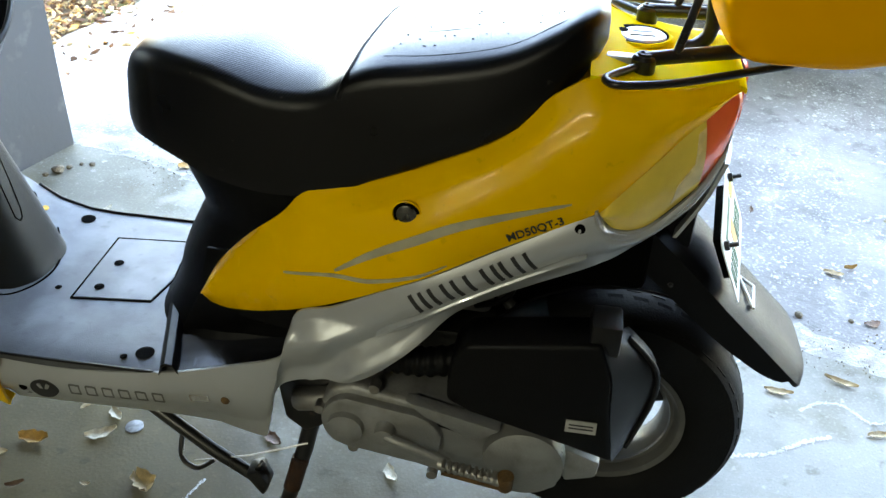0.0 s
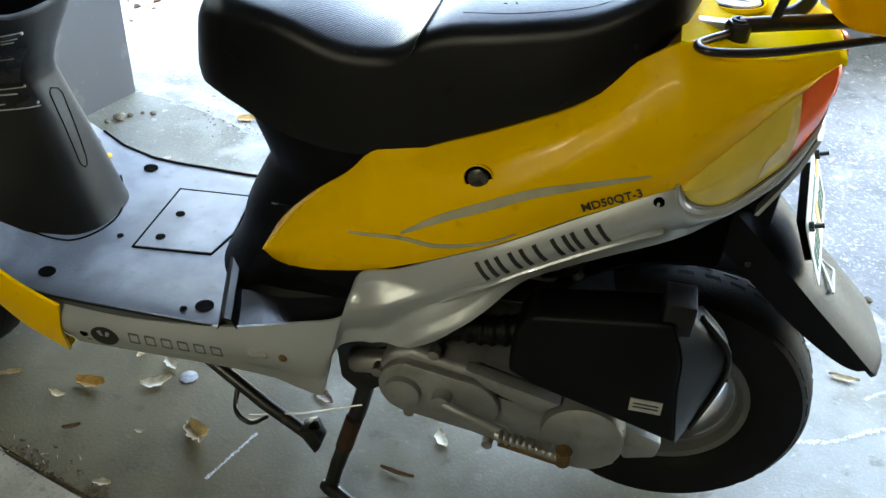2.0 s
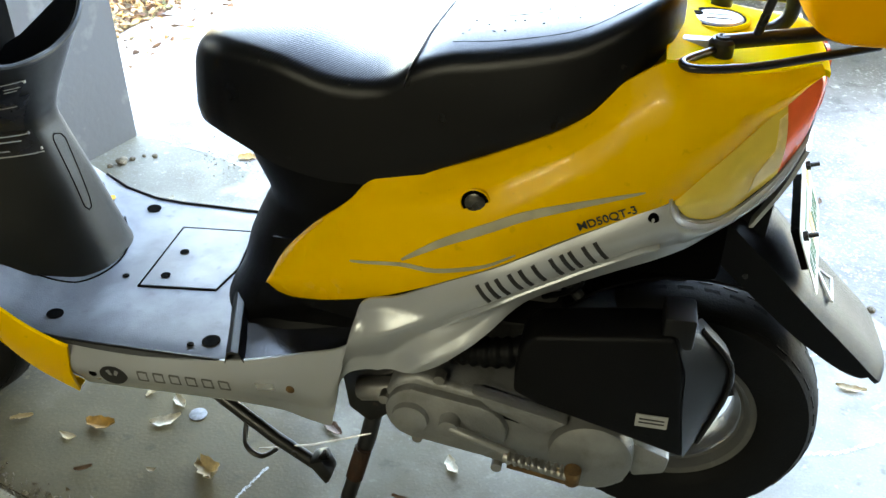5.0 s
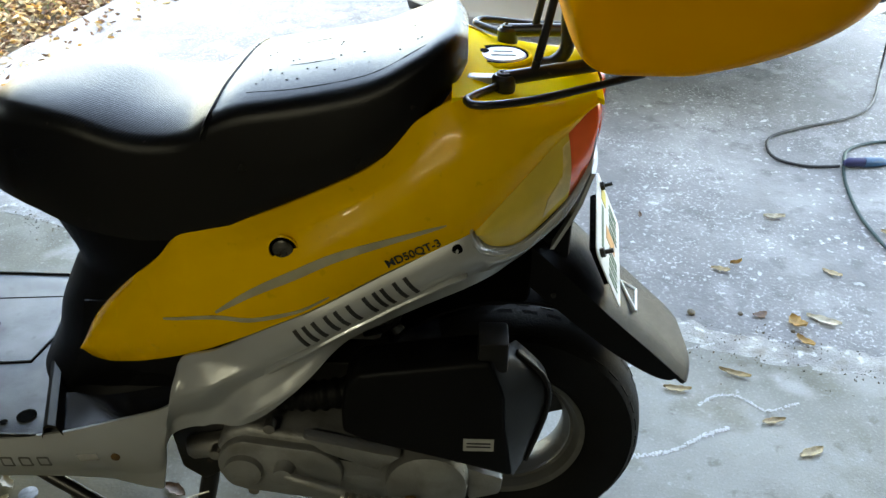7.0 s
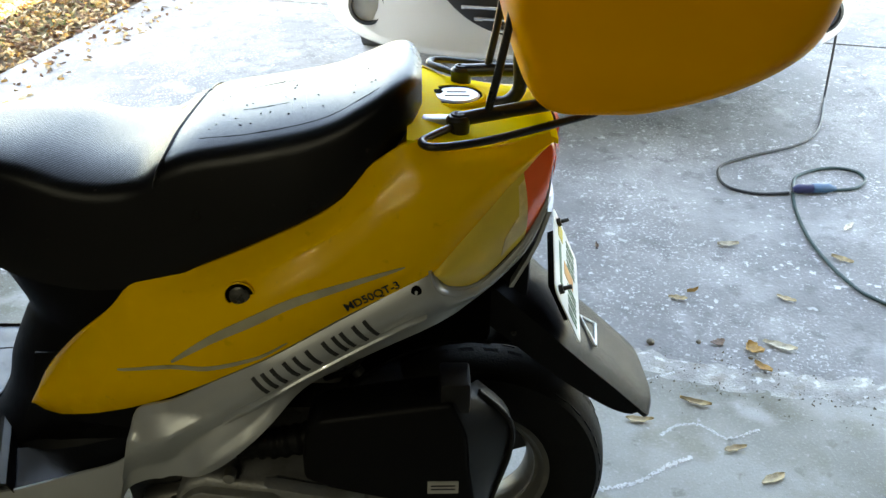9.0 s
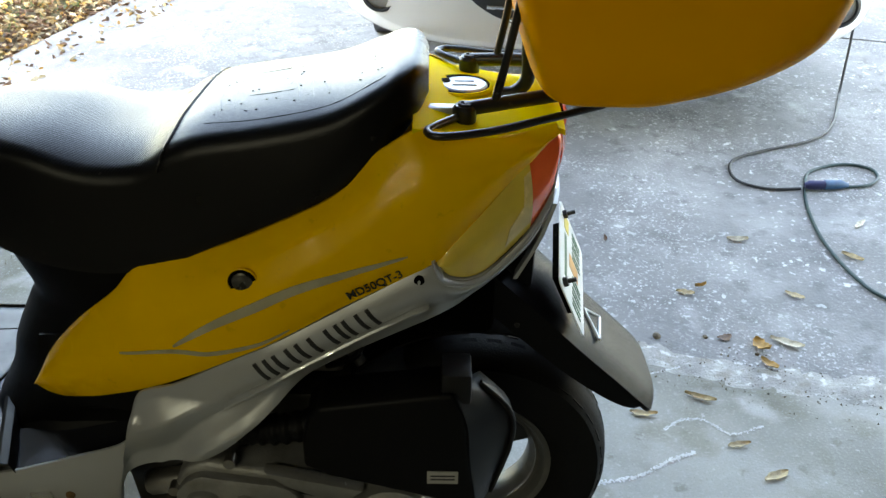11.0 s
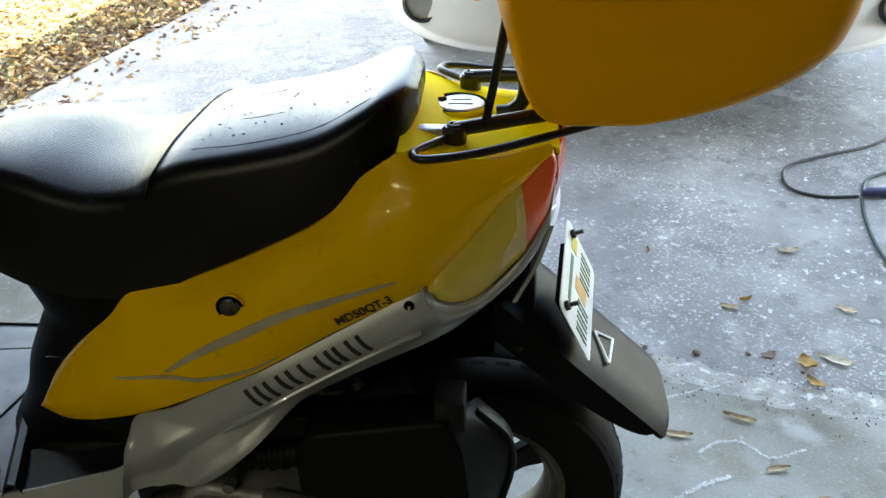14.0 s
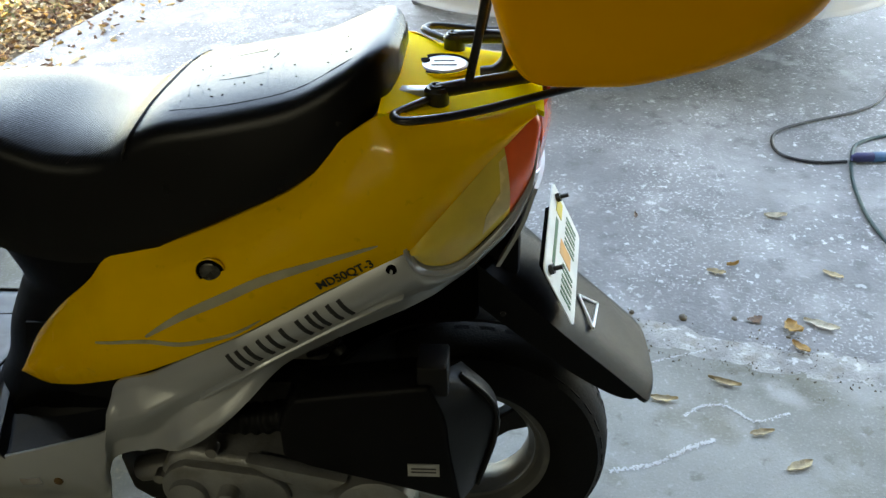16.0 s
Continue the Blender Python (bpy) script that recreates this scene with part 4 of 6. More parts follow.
def rack_and_case():
    fy = lambda y, s: y if s < 0 else 0.011 - y
    rk = None
    for s in (-1, 1):
        dx = 0.0 if s < 0 else 0.012
        arm = part("luggage_rack" if s < 0 else "rack_arm", tube([(-0.077 + dx, fy(-0.085, s), 0.800), (-0.03 + dx, fy(-0.075, s), 0.805), (0.015 + dx, fy(-0.062, s), 0.808), (0.06 + dx, fy(-0.05, s), 0.812)], 0.0085, 12), BLKMETAL, scooter if s < 0 else rk, "black enamelled tubular luggage rack" if s < 0 else "")
        rk = rk or arm
        lp = [(-0.077, -0.085), (-0.093, -0.103), (-0.111, -0.124), (-0.119, -0.139), (-0.110, -0.152), (-0.085, -0.149), (-0.045, -0.134), (0.0, -0.117), (0.045, -0.098), (0.08, -0.082)]
        part("rack_loop", tube([(x + dx, fy(y, s), 0.794 + 0.10 * max(0, x + 0.05)) for x, y in lp], 0.0045, 10, n=70), BLKMETAL, rk)
        part("rack_foot", disc([(0, -0.020), (0.013, -0.020), (0.014, 0.004), (0.011, 0.008), (0, 0.008)], (-0.077 + dx, fy(-0.085, s), 0.797), "z", 20), BLKMETAL, rk)
        part("rack_bolt", disc([(0, 0.007), (0.008, 0.007), (0.008, 0.0105), (0.005, 0.011), (0.0045, 0.0085), (0, 0.0085)], (-0.077 + dx, fy(-0.085, s), 0.797), "z", 14), DKMETAL, rk)
        part("rack_strut", tube([(-0.043 + dx, fy(-0.079, s), 0.806), (-0.034 + dx, fy(-0.082, s), 0.85), (-0.022 + dx, fy(-0.086, s), 0.92), (-0.018 + dx, fy(-0.088, s), 0.96)], 0.005, 10), BLKMETAL, rk)
    part("rack_hoop", tube([(-0.030, 0.006, 0.786), (-0.012, 0.004, 0.79), (0.002, 0.002, 0.81), (0.001, 0.004, 0.85), (0.003, 0.012, 0.90), (0.010, 0.03, 0.93)], 0.009, 12, n=40), BLKMETAL, rk)
    # hard top case
    prof = [(.8185, .035, .10, .105), (.820, .016, .135, .124), (.826, .006, .165, .133), (.843, -.004, .228, .140), (.868, -.013, .280, .147), (.896, -.021, .312, .152), (.930, -.031, .325, .158), (.958, -.036, .330, .162), (.963, -.046, .338, .170), (.988, -.050, .342, .174), (.998, -.046, .326, .170), (1.04, -.046, .33, .172), (1.10, -.03, .31, .155), (1.135, .02, .26, .11)]
    rg = []
    for z, x0, x1, w in [tuple(r) for r in spline(prof, 60)]:
        ring = []
        for k in range(56):
            a = 2 * math.pi * k / 56
            c, s = math.cos(a), math.sin(a)
            ring.append(((x0 + x1) / 2 + (x1 - x0) / 2 * math.copysign(abs(c) ** 0.42, c), w * math.copysign(abs(s) ** 0.42, s), z))
        rg.append(ring)
    bm = bmesh.new()
    skin(bm, rg)
    case = part("top_case", bm, BOXYEL, rk, "glossy yellow hard plastic top case")
    case.parent = scooter
    part("case_latch", slab(-0.060, -0.046, -0.05, 0.05, 0.93, 1.0, 0.005), BOXYEL, case)


flanks()
seat()
tail()
rear_guard()
rack_and_case()


def wheel(name, c, r, w, disc_side):
    rim_r = r - (0.062 if disc_side else 0.094)
    prof = [(rim_r, -w * 0.8), (rim_r + 0.008, -w * 0.86), (rim_r + 0.010, -w * 0.70), (rim_r - 0.012, -w * 0.55), (rim_r - 0.018, 0), (rim_r - 0.012, w * 0.55), (rim_r + 0.010, w * 0.70), (rim_r + 0.008, w * 0.86), (rim_r, w * 0.8), (rim_r - 0.004, w * 0.66), (rim_r - 0.020, 0.3 * w), (rim_r - 0.022, 0), (rim_r - 0.020, -0.3 * w), (rim_r - 0.004, -w * 0.66)]
    hub = part(name, lathe(prof, c, "y", 64), RIM, scooter, "cast silver scooter wheel")
    tp = [(rim_r + 0.004, -w * 0.72), (rim_r + 0.012, -w * 0.95), (rim_r + 0.030, -w * 1.12), (r - 0.018, -w * 1.10), (r - 0.006, -w * 0.85), (r - 0.001, -w * 0.4), (r, 0), (r - 0.001, w * 0.4), (r - 0.006, w * 0.85), (r - 0.018, w * 1.10), (rim_r + 0.030, w * 1.12), (rim_r + 0.012, w * 0.95), (rim_r + 0.004, w * 0.72), (rim_r + 0.002, 0)]
    tyre = part("tyre", lathe(tp, c, "y", 96), RUBBER, hub, "worn black rubber tyre")
    # tread blocks between grooves
    bm = bmesh.new()
    C = Vector(c)
    n = 36
    for k in range(n):
        for s in (-1, 1):
            a0 = 2 * math.pi * (k + (0.25 if s > 0 else 0)) / n
            pts = []
            for rr in (0.0, 0.0035):
                for (da, yy) in ((0.0, 0.12), (0.10, 0.12), (0.06, 0.98), (-0.05, 0.98)):
                    a = a0 + da
                    rad = float(np.interp(yy, [0, 0.4, 0.85, 1.1], [r, r - 0.001, r - 0.006, r - 0.018])) - 0.002 + rr
                    pts.append(bm.verts.new(C + Vector((rad * math.cos(a), s * yy * w, rad * math.sin(a)))))
            for f in ((0, 1, 2, 3), (7, 6, 5, 4), (0, 4, 5, 1), (1, 5, 6, 2), (2, 6, 7, 3), (3, 7, 4, 0)):
                bm.faces.new([pts[i] for i in f])
    part("tread", bm, RUBBER, hub, smooth=False)
    # three cast spokes and the hub
    for k in range(3):
        a = 2 * math.pi * k / 3 + 0.5
        d, t = Vector((math.cos(a), 0, math.sin(a))), Vector((-math.sin(a), 0, math.cos(a)))
        bm = bmesh.new()
        rg = []
        for q, hw in ((0.025, 0.022), (0.06, 0.016), (rim_r - 0.012, 0.024)):
            rg.append([C + d * q + t * hw * x + Vector((0, y * 0.012, 0)) for x, y in ((-1, -1), (1, -1), (1, 1), (-1, 1))])
        skin(bm, rg)
        bmesh.ops.bevel(bm, geom=[e for e in bm.edges], offset=0.003, segments=1, affect="EDGES")
        part("spoke", bm, RIM if disc_side else DKMETAL, hub)
    part("hub", disc([(0, -0.035), (0.022, -0.035), (0.032, -0.02), (0.032, 0.02), (0.022, 0.035), (0, 0.035)], c, "y", 28), RIM, hub)
    if disc_side:
        dd = part("brake_disc", lathe([(0.045, -0.046), (0.088, -0.046), (0.088, -0.042), (0.045, -0.042)], c, "y", 48), STEEL, hub, "steel brake disc")
        for k in range(12):
            a = 2 * math.pi * k / 12
            part("vent_hole", disc([(0, -0.001), (0.005, -0.001), (0.005, 0.0005), (0, 0.0005)], C + Vector((0.066 * math.cos(a), -0.047, 0.066 * math.sin(a))), "y", 10), DARK, dd)
        part("disc_carrier", disc([(0, -0.052), (0.03, -0.052), (0.05, -0.046), (0.05, -0.04), (0, -0.04)], c, "y", 18), ALU, dd)
        part("caliper", extrude([(c[0] + 0.05, c[2] - 0.06), (c[0] + 0.095, c[2] - 0.04), (c[0] + 0.10, c[2] + 0.015), (c[0] + 0.06, c[2] + 0.03), (c[0] + 0.045, c[2] - 0.01)], -0.075, -0.03, 0.005), STEEL, hub, "gold-grey brake caliper")
    return hub


def floor_and_front():
    # floorboard, rising to the front
    def fz(x):
        return float(np.interp(x, [-1.15, -1.08, -1.036, -1.0, -0.95, -0.90, -0.6], [0.50, 0.435, 0.400, 0.370, 0.350, 0.346, 0.346]))
    def half(x):
        return float(np.interp(x, [-1.12, -1.05, -0.95, -0.86, -0.6], [0.165, 0.186, 0.199, 0.200, 0.197]))
    g = [[(x, y * (half(x) - (0.018 if y > 0 else 0)), fz(x) - 0.003 * max(0, abs(y) - 0.9) / 0.1) for y in np.linspace(-1, 1, 33)] for x in np.linspace(-1.12, -0.60, 40)]
    fb = part("floorboard", shell(g, (0, 0, -0.012)), MATTOP, scooter, "worn grey plastic floorboard")
    for s in (-1, 1):
        part("floor_edge", tube([(x, s * (half(x) + 0.001 - (0.018 if s > 0 else 0)), fz(x) - 0.001) for x in np.linspace(-1.03 if s > 0 else -0.97, -0.665, 24)], 0.0024, 6), BLACK, fb)
    # lid outline and holes
    lid = [(-0.855, -0.066), (-0.862, 0.104), (-0.740, 0.116), (-0.724, 0.01), (-0.735, -0.052), (-0.855, -0.066)]
    part("lid_gap", tube([(x, y, 0.3462) for x, y in lid], 0.0018, 6), DARK, fb)
    bm = bmesh.new()
    cx_, cy_ = sum(q[0] for q in lid[:5]) / 5, sum(q[1] for q in lid[:5]) / 5
    lo_, hi_ = ([bm.verts.new((cx_ + (x - cx_) * 0.965, cy_ + (y - cy_) * 0.965, z)) for x, y in lid[:5]] for z in (0.345, 0.3478))
    bm.faces.new(hi_)
    bm.faces.new(lo_[::-1])
    for i in range(5):
        bm.faces.new((lo_[i], lo_[(i + 1) % 5], hi_[(i + 1) % 5], hi_[i]))
    part("battery_lid", bm, MATTOP, fb, smooth=False)
    for x, y, r in ((-0.826, 0.033, 0.0075), (-0.826, -0.033, 0.0075), (-0.936, -0.158, 0.012), (-0.936, 0.146, 0.012), (-0.886, -0.045, 0.005), (-0.692, -0.165, 0.013), (-0.717, -0.178, 0.005), (-0.692, 0.142, 0.013), (-1.036, -0.098, 0.012), (-1.026, 0.135, 0.011), (-1.066, -0.108, 0.007), (-1.004, -0.092, 0.007)):
        z = fz(x) + (0.002 if abs(y) < 0.04 and x > -0.86 else 0.0006)
        h = part("hole", disc([(0, 0), (r, 0), (r, 0.0006), (r * 0.8, 0.0007), (0, 0.0005)], (0, 0, 0.0004), "z", 18), DARK, fb)
        tilt = math.atan2(fz(x - 0.01) - fz(x + 0.01), 0.02)
        h.data.transform(pose(x, y, z) @ Matrix.Rotation(tilt, 4, "Y"))
    for s in (1,):
        for x, dy in ((-1.049, -0.002), (-1.002, -0.020)):
            part("floor_plug", disc([(0, 0), (0.0075, 0), (0.0075, 0.002), (0, 0.0024)], (x, (0.148 if s > 0 else -0.152) + s * dy, fz(x) + 0.0005), "z", 16), YPLUG if s > 0 else BLACK, fb)
    # leg shield with the steering cover
    xf = lambda z: float(np.interp(z, [.30, .34, .433, .486, .540, .585, .638, .716, .756], [-1.05, -1.06, -1.105, -1.150, -1.186, -1.190, -1.150, -1.06, -1.03]))
    xc = lambda z: float(np.interp(z, [.335, .36, .386, .489, .57, .586, .61, .655, .70, .74], [-0.915, -0.925, -0.932, -0.962, -0.990, -0.991, -0.984, -0.965, -0.945, -0.93]))
    hw = lambda z: float(np.interp(z, [.335, .36, .45, .56, .58, .60, .63, .66, .69, .74], [.112, .108, .099, .091, .090, .096, .110, .125, .138, .15]))
    def bulge(y, z):
        return 1 / (1 + (abs(y - 0.010) / hw(z)) ** 3.4)
    def on_ls(y, z):
        if y < 0:
            y *= 0.172 / float(np.interp(xf(z), [-1.22, -1.0, -0.9], [0.171, 0.193, 0.205]))
        e = min(1.0, max(0.0, (y + 0.172) / 0.045))
        return xf(z) + (xc(z) - xf(z)) * bulge(y, z) * e * e * (3 - 2 * e)
    def rim_z(y):
        return 0.686 + (0.045 * (y / 0.12) ** 1.5 if y > 0 else 0.055 * (max(0, -y - 0.06) / 0.115) ** 1.5)
    g = []
    for k in np.linspace(0, 1, 64):
        row = []
        for q in np.linspace(-1, 1, 61):
            z = 0.335 + (rim_z(q * 0.172) - 0.335) * k
            y = q * (0.172 if q > 0 else float(np.interp(xf(z), [-1.22, -1.0, -0.9], [0.171, 0.193, 0.205])))
            row.append((on_ls(y, z), y, z))
        g.append(row)
    ls = part("leg_shield", shell(g, (-0.004, 0, 0)), GREYPL, scooter, "dark grey plastic leg shield with open cubby")
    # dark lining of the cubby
    # near-black lining: the cubby's inner shade put into its colour
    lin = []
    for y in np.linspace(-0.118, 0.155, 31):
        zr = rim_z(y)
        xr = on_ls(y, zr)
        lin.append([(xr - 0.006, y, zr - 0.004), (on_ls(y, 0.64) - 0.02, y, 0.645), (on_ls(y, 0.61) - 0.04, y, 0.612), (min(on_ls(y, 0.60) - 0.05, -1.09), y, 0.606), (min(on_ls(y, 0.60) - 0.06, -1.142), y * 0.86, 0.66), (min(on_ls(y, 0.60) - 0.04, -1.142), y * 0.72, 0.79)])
    part("cubby", shell(lin, (-0.003, 0, -0.002)), DARK, ls, "open storage cubby with its shade in the lining colour")
    # Added backing slab closes a bright gap so the cubby stays black
    part("cubby_dark_backing", slab(-1.165, -1.148, -0.10, 0.19, 0.60, 0.96, 0.01), DARK, ls)
    part("cubby_rim", tube([(on_ls(y, rim_z(y)) - 0.003, y, rim_z(y)) for y in np.linspace(-0.166, 0.15, 50)], 0.0045, 8), GREYPL, ls)
    # slot on the steering cover, reflector, sticker
    sl = [(-0.004, 0.547), (-0.001, 0.553), (0.004, 0.555), (0.016, 0.550), (0.020, 0.541), (0.002, 0.450), (-0.003, 0.439), (-0.010, 0.437), (-0.015, 0.445), (-0.004, 0.547)]
    sl = [tuple(np.array(a) + (np.array(b) - np.array(a)) * k / 6) for a, b in zip(sl, sl[1:]) for k in range(6)] + [sl[0]]
    part("slot_line", tube([(on_ls(y, z) + 0.0004, y, z) for y, z in sl], 0.0009, 5), DARK, ls)
    rc = (-1.108, -0.138, 0.499)
    bm = disc([(0, 0), (0.026, 0), (0.026, 0.005), (0.022, 0.008), (0, 0.009)], (0, 0, 0), "z", 32)
    bmesh.ops.transform(bm, matrix=look(rc, (rc[0] + 0.9, rc[1] - 0.55, rc[2] + 0.25)) @ Matrix.Rotation(math.pi, 4, "X"), verts=bm.verts)
    part("reflector", bm, AMBER, ls, "round orange reflector")
    def patch(name, y0, y1, z0, z1, ma, lift, nm=6):
        g = [[(on_ls(y, z) + lift, y, z) for y in np.linspace(y0, y1, nm)] for z in np.linspace(z0, z1, nm)]
        return part(name, shell(g, (-0.0008, 0, 0)), ma, ls, smooth=True)
    patch("sticker", -0.092, -0.046, 0.634, 0.662, STICK, 0.0015)
    patch("sticker", -0.080, -0.032, 0.578, 0.634, STICK, 0.0014)
    patch("sticker", -0.080, -0.026, 0.540, 0.574, STICK, 0.0016)
    for y0, y1, z in ((-0.092, -0.046, 0.660), (-0.066, -0.050, 0.651), (-0.064, -0.052, 0.646), (-0.090, -0.080, 0.634), (-0.062, -0.044, 0.618), (-0.071, -0.032, 0.570), (-0.062, -0.040, 0.562), (-0.079, -0.052, 0.549), (-0.080, -0.026, 0.541)):
        patch("sticker_line", y0, y1, z - 0.0007, z + 0.0007, LABEL, 0.0026)
    for y, z in ((-0.091, 0.658), (-0.047, 0.658), (-0.071, 0.570), (-0.031, 0.571), (-0.079, 0.545), (-0.027, 0.546)):
        part("sticker_rivet", disc([(0, 0), (0.0024, 0), (0.0018, 0.002), (0, 0.0024)], (on_ls(y, z) + 0.002, y, z), "x", 8), STEEL, ls)
    # groove round the foot of the steering cover
    gv = spline([(-1.075, -0.135), (-1.04, -0.108), (-1.0, -0.100), (-0.965, -0.091), (-0.935, -0.070), (-0.918, -0.03), (-0.919, 0.015), (-0.940, 0.062), (-0.965, 0.10)], 40)
    part("floor_groove", tube([(x, y, fz(x) + 0.0004) for x, y in gv], 0.0016, 5), DARK, fb)
    # yellow front fairing that wraps the leg shield
    inner = spline([(-0.888, .338), (-0.964, .366), (-1.061, .433), (-1.138, .486), (-1.180, .540), (-1.185, .585), (-1.143, .638), (-1.043, .716), (-1.013, .756)], 50)
    outer = spline([(-0.898, .244), (-0.973, .275), (-1.042, .331), (-1.160, .417), (-1.206, .463), (-1.241, .522), (-1.239, .578), (-1.210, .636), (-1.174, .702), (-1.067, .746), (-1.022, .757)], 50)
    for s in (-1, 1):
        g = []
        for i in range(50 if s < 0 else 26):
            (xi, zi), (xo, zo) = inner[i], outer[i]
            up = min(1, max(0, (zi - 0.36) / 0.15)) * min(1, max(0.12, (0.70 - zi) / 0.08))
            dy = 0.075 if s > 0 else 0.0
            yi, yo = np.interp(xi, [-1.22, -1.0, -0.9], [0.172, 0.195, 0.207]), np.interp(xo, [-1.23, -1.0, -0.9], [0.165, 0.185, 0.195])
            yi, yo = yi - dy + 0.004, yo - dy + 0.004
            if s > 0:
                zi, zo = zi - 0.05, zo - 0.03
            g.append([(xi, s * yi, zi), ((xi + xo) / 2 - 0.002, s * (yi + yo) / 2 + s * 0.006, (zi + zo) / 2), (xo, s * yo, zo), (xo - 0.006 * up - 0.002, s * (yo - 0.03 * up - 0.008), zo + 0.002), (xo - 0.008 * up - 0.002, s * (yo - 0.09 * up - 0.016), zo + 0.002)])
        fr = part("front_fairing", shell(g, (0.0, -s * 0.004, 0.002)), YELLOW, scooter, "scuffed yellow front fairing")
        if s < 0:
            part("fairing_edge", tube([(x + 0.001, s * (np.interp(x, [-1.22, -1.0, -0.9], [0.172, 0.195, 0.207]) + 0.0005), z) for x, z in inner[8:]], 0.0018, 6), BLACK, fr)
        if s > 0:
            continue
        part("turn_signal", tube([(-1.228, s * 0.166, 0.588), (-1.208, s * 0.172, 0.618), (-1.180, s * 0.174, 0.645), (-1.150, s * 0.172, 0.668)], [0.003, 0.012, 0.011, 0.003], 12), CLEARLENS, fr, "clear front indicator lens")
    # nose between the fairings, silver above
    g = []
    for z in np.linspace(0.42, 0.60, 12):
        xo = float(np.interp(z, [.42, .47, .53, .583, .64, .70, .75], [-1.205, -1.245, -1.262, -1.260, -1.235, -1.20, -1.13]))
        g.append([(xo + 0.02 - 0.03 * (1 - (y / 0.1) ** 2), y, z) for y in np.linspace(-0.1, 0.1, 13)])
    part("nose_panel", shell(g, (0.004, 0, 0)), YELLOW, scooter, "yellow nose panel")
    rg = []
    for z, x0, x1, w in ((.655, -1.235, -1.16, .135), (.70, -1.225, -1.15, .150), (.752, -1.205, -1.135, .165), (.775, -1.20, -1.13, .170), (.83, -1.19, -1.13, .165), (.90, -1.17, -1.12, .13), (.94, -1.16, -1.12, .09)):
        rg.append([((x0 + x1) / 2 + (x1 - x0) / 2 * math.copysign(abs(math.cos(a)) ** 0.7, math.cos(a)), w * math.copysign(abs(math.sin(a)) ** 0.7, math.sin(a)), z) for a in np.arange(40) * 2 * math.pi / 40])
    bm = bmesh.new()
    skin(bm, rg)
    part("headlamp_cowl", bm, SILVER, scooter, "silver handlebar and headlamp cowl")
    ck = [[(x, -0.176 + 0.012 * k + 0.10 * max(0, -x - 1.16) , 0.758 - 0.06 * max(0, -x - 1.08) / 0.1 + 0.075 * k) for k in np.linspace(0, 1, 6)] for x in np.linspace(-1.150, -1.028, 14)]
    part("cowl_cheek", shell(ck, (0, 0.004, 0)), SILVER, scooter)
    # Added near-black block keeps the hollow behind the leg shield dark
    part("fairing_dark_fill", slab(-1.18, -1.12, -0.09, 0.07, 0.32, 0.46, 0.02), DARK, scooter)
    # under tray between the skirts
    part("under_tray", slab(-0.89, -0.54, -0.165, 0.165, 0.262, 0.335, 0.02), BLACK, scooter)


def front_end():
    c = (-1.318, 0.0, 0.200)
    hub = wheel("front_wheel", c, 0.203, 0.045, True)
    # silver mudguard: a rounded blade over the tyre with fork cheeks
    prs = [((-1.455, .388), (-1.452, .380)), ((-1.448, .425), (-1.425, .372)), ((-1.425, .462), (-1.392, .378)), ((-1.385, .497), (-1.358, .386)), ((-1.335, .525), (-1.330, .365)), ((-1.29, .532), (-1.310, .300)), ((-1.262, .530), (-1.290, .270)), ((-1.25, .50), (-1.275, .300))]
    t_, b_ = spline([p[0] for p in prs], 60), spline([p[1] for p in prs], 60)
    g = []
    for i in range(60):
        (xt, zt), (xb, zb) = t_[i], b_[i]
        w = 0.080 * min(1, 0.25 + (i / 14) ** 0.6 * 0.75)
        half = [(xb, -w, zb), (xb * 0.7 + xt * 0.3, -w * 1.05, zb * 0.7 + zt * 0.3), (xb * 0.35 + xt * 0.65, -w * 1.0, zb * 0.35 + zt * 0.65), (xt, -w * 0.78, zt - 0.004), (xt - 0.004, -w * 0.4, zt + 0.010)]
        g.append([tuple(q) for q in spline(half + [(xt - 0.005, 0, zt + 0.014)] + [(x, -y, z) for x, y, z in half[::-1]], 31)])
    mg = part("front_mudguard", shell(g, (0.003, 0, -0.003)), SILVER, scooter, "silver front mudguard")
    for s in (-1, 1):
        part("fork_leg", tube([(-1.17, s * 0.066, 0.50), (-1.318, s * 0.066, 0.200)], 0.015, 14), BLACK, scooter, "black front fork leg")


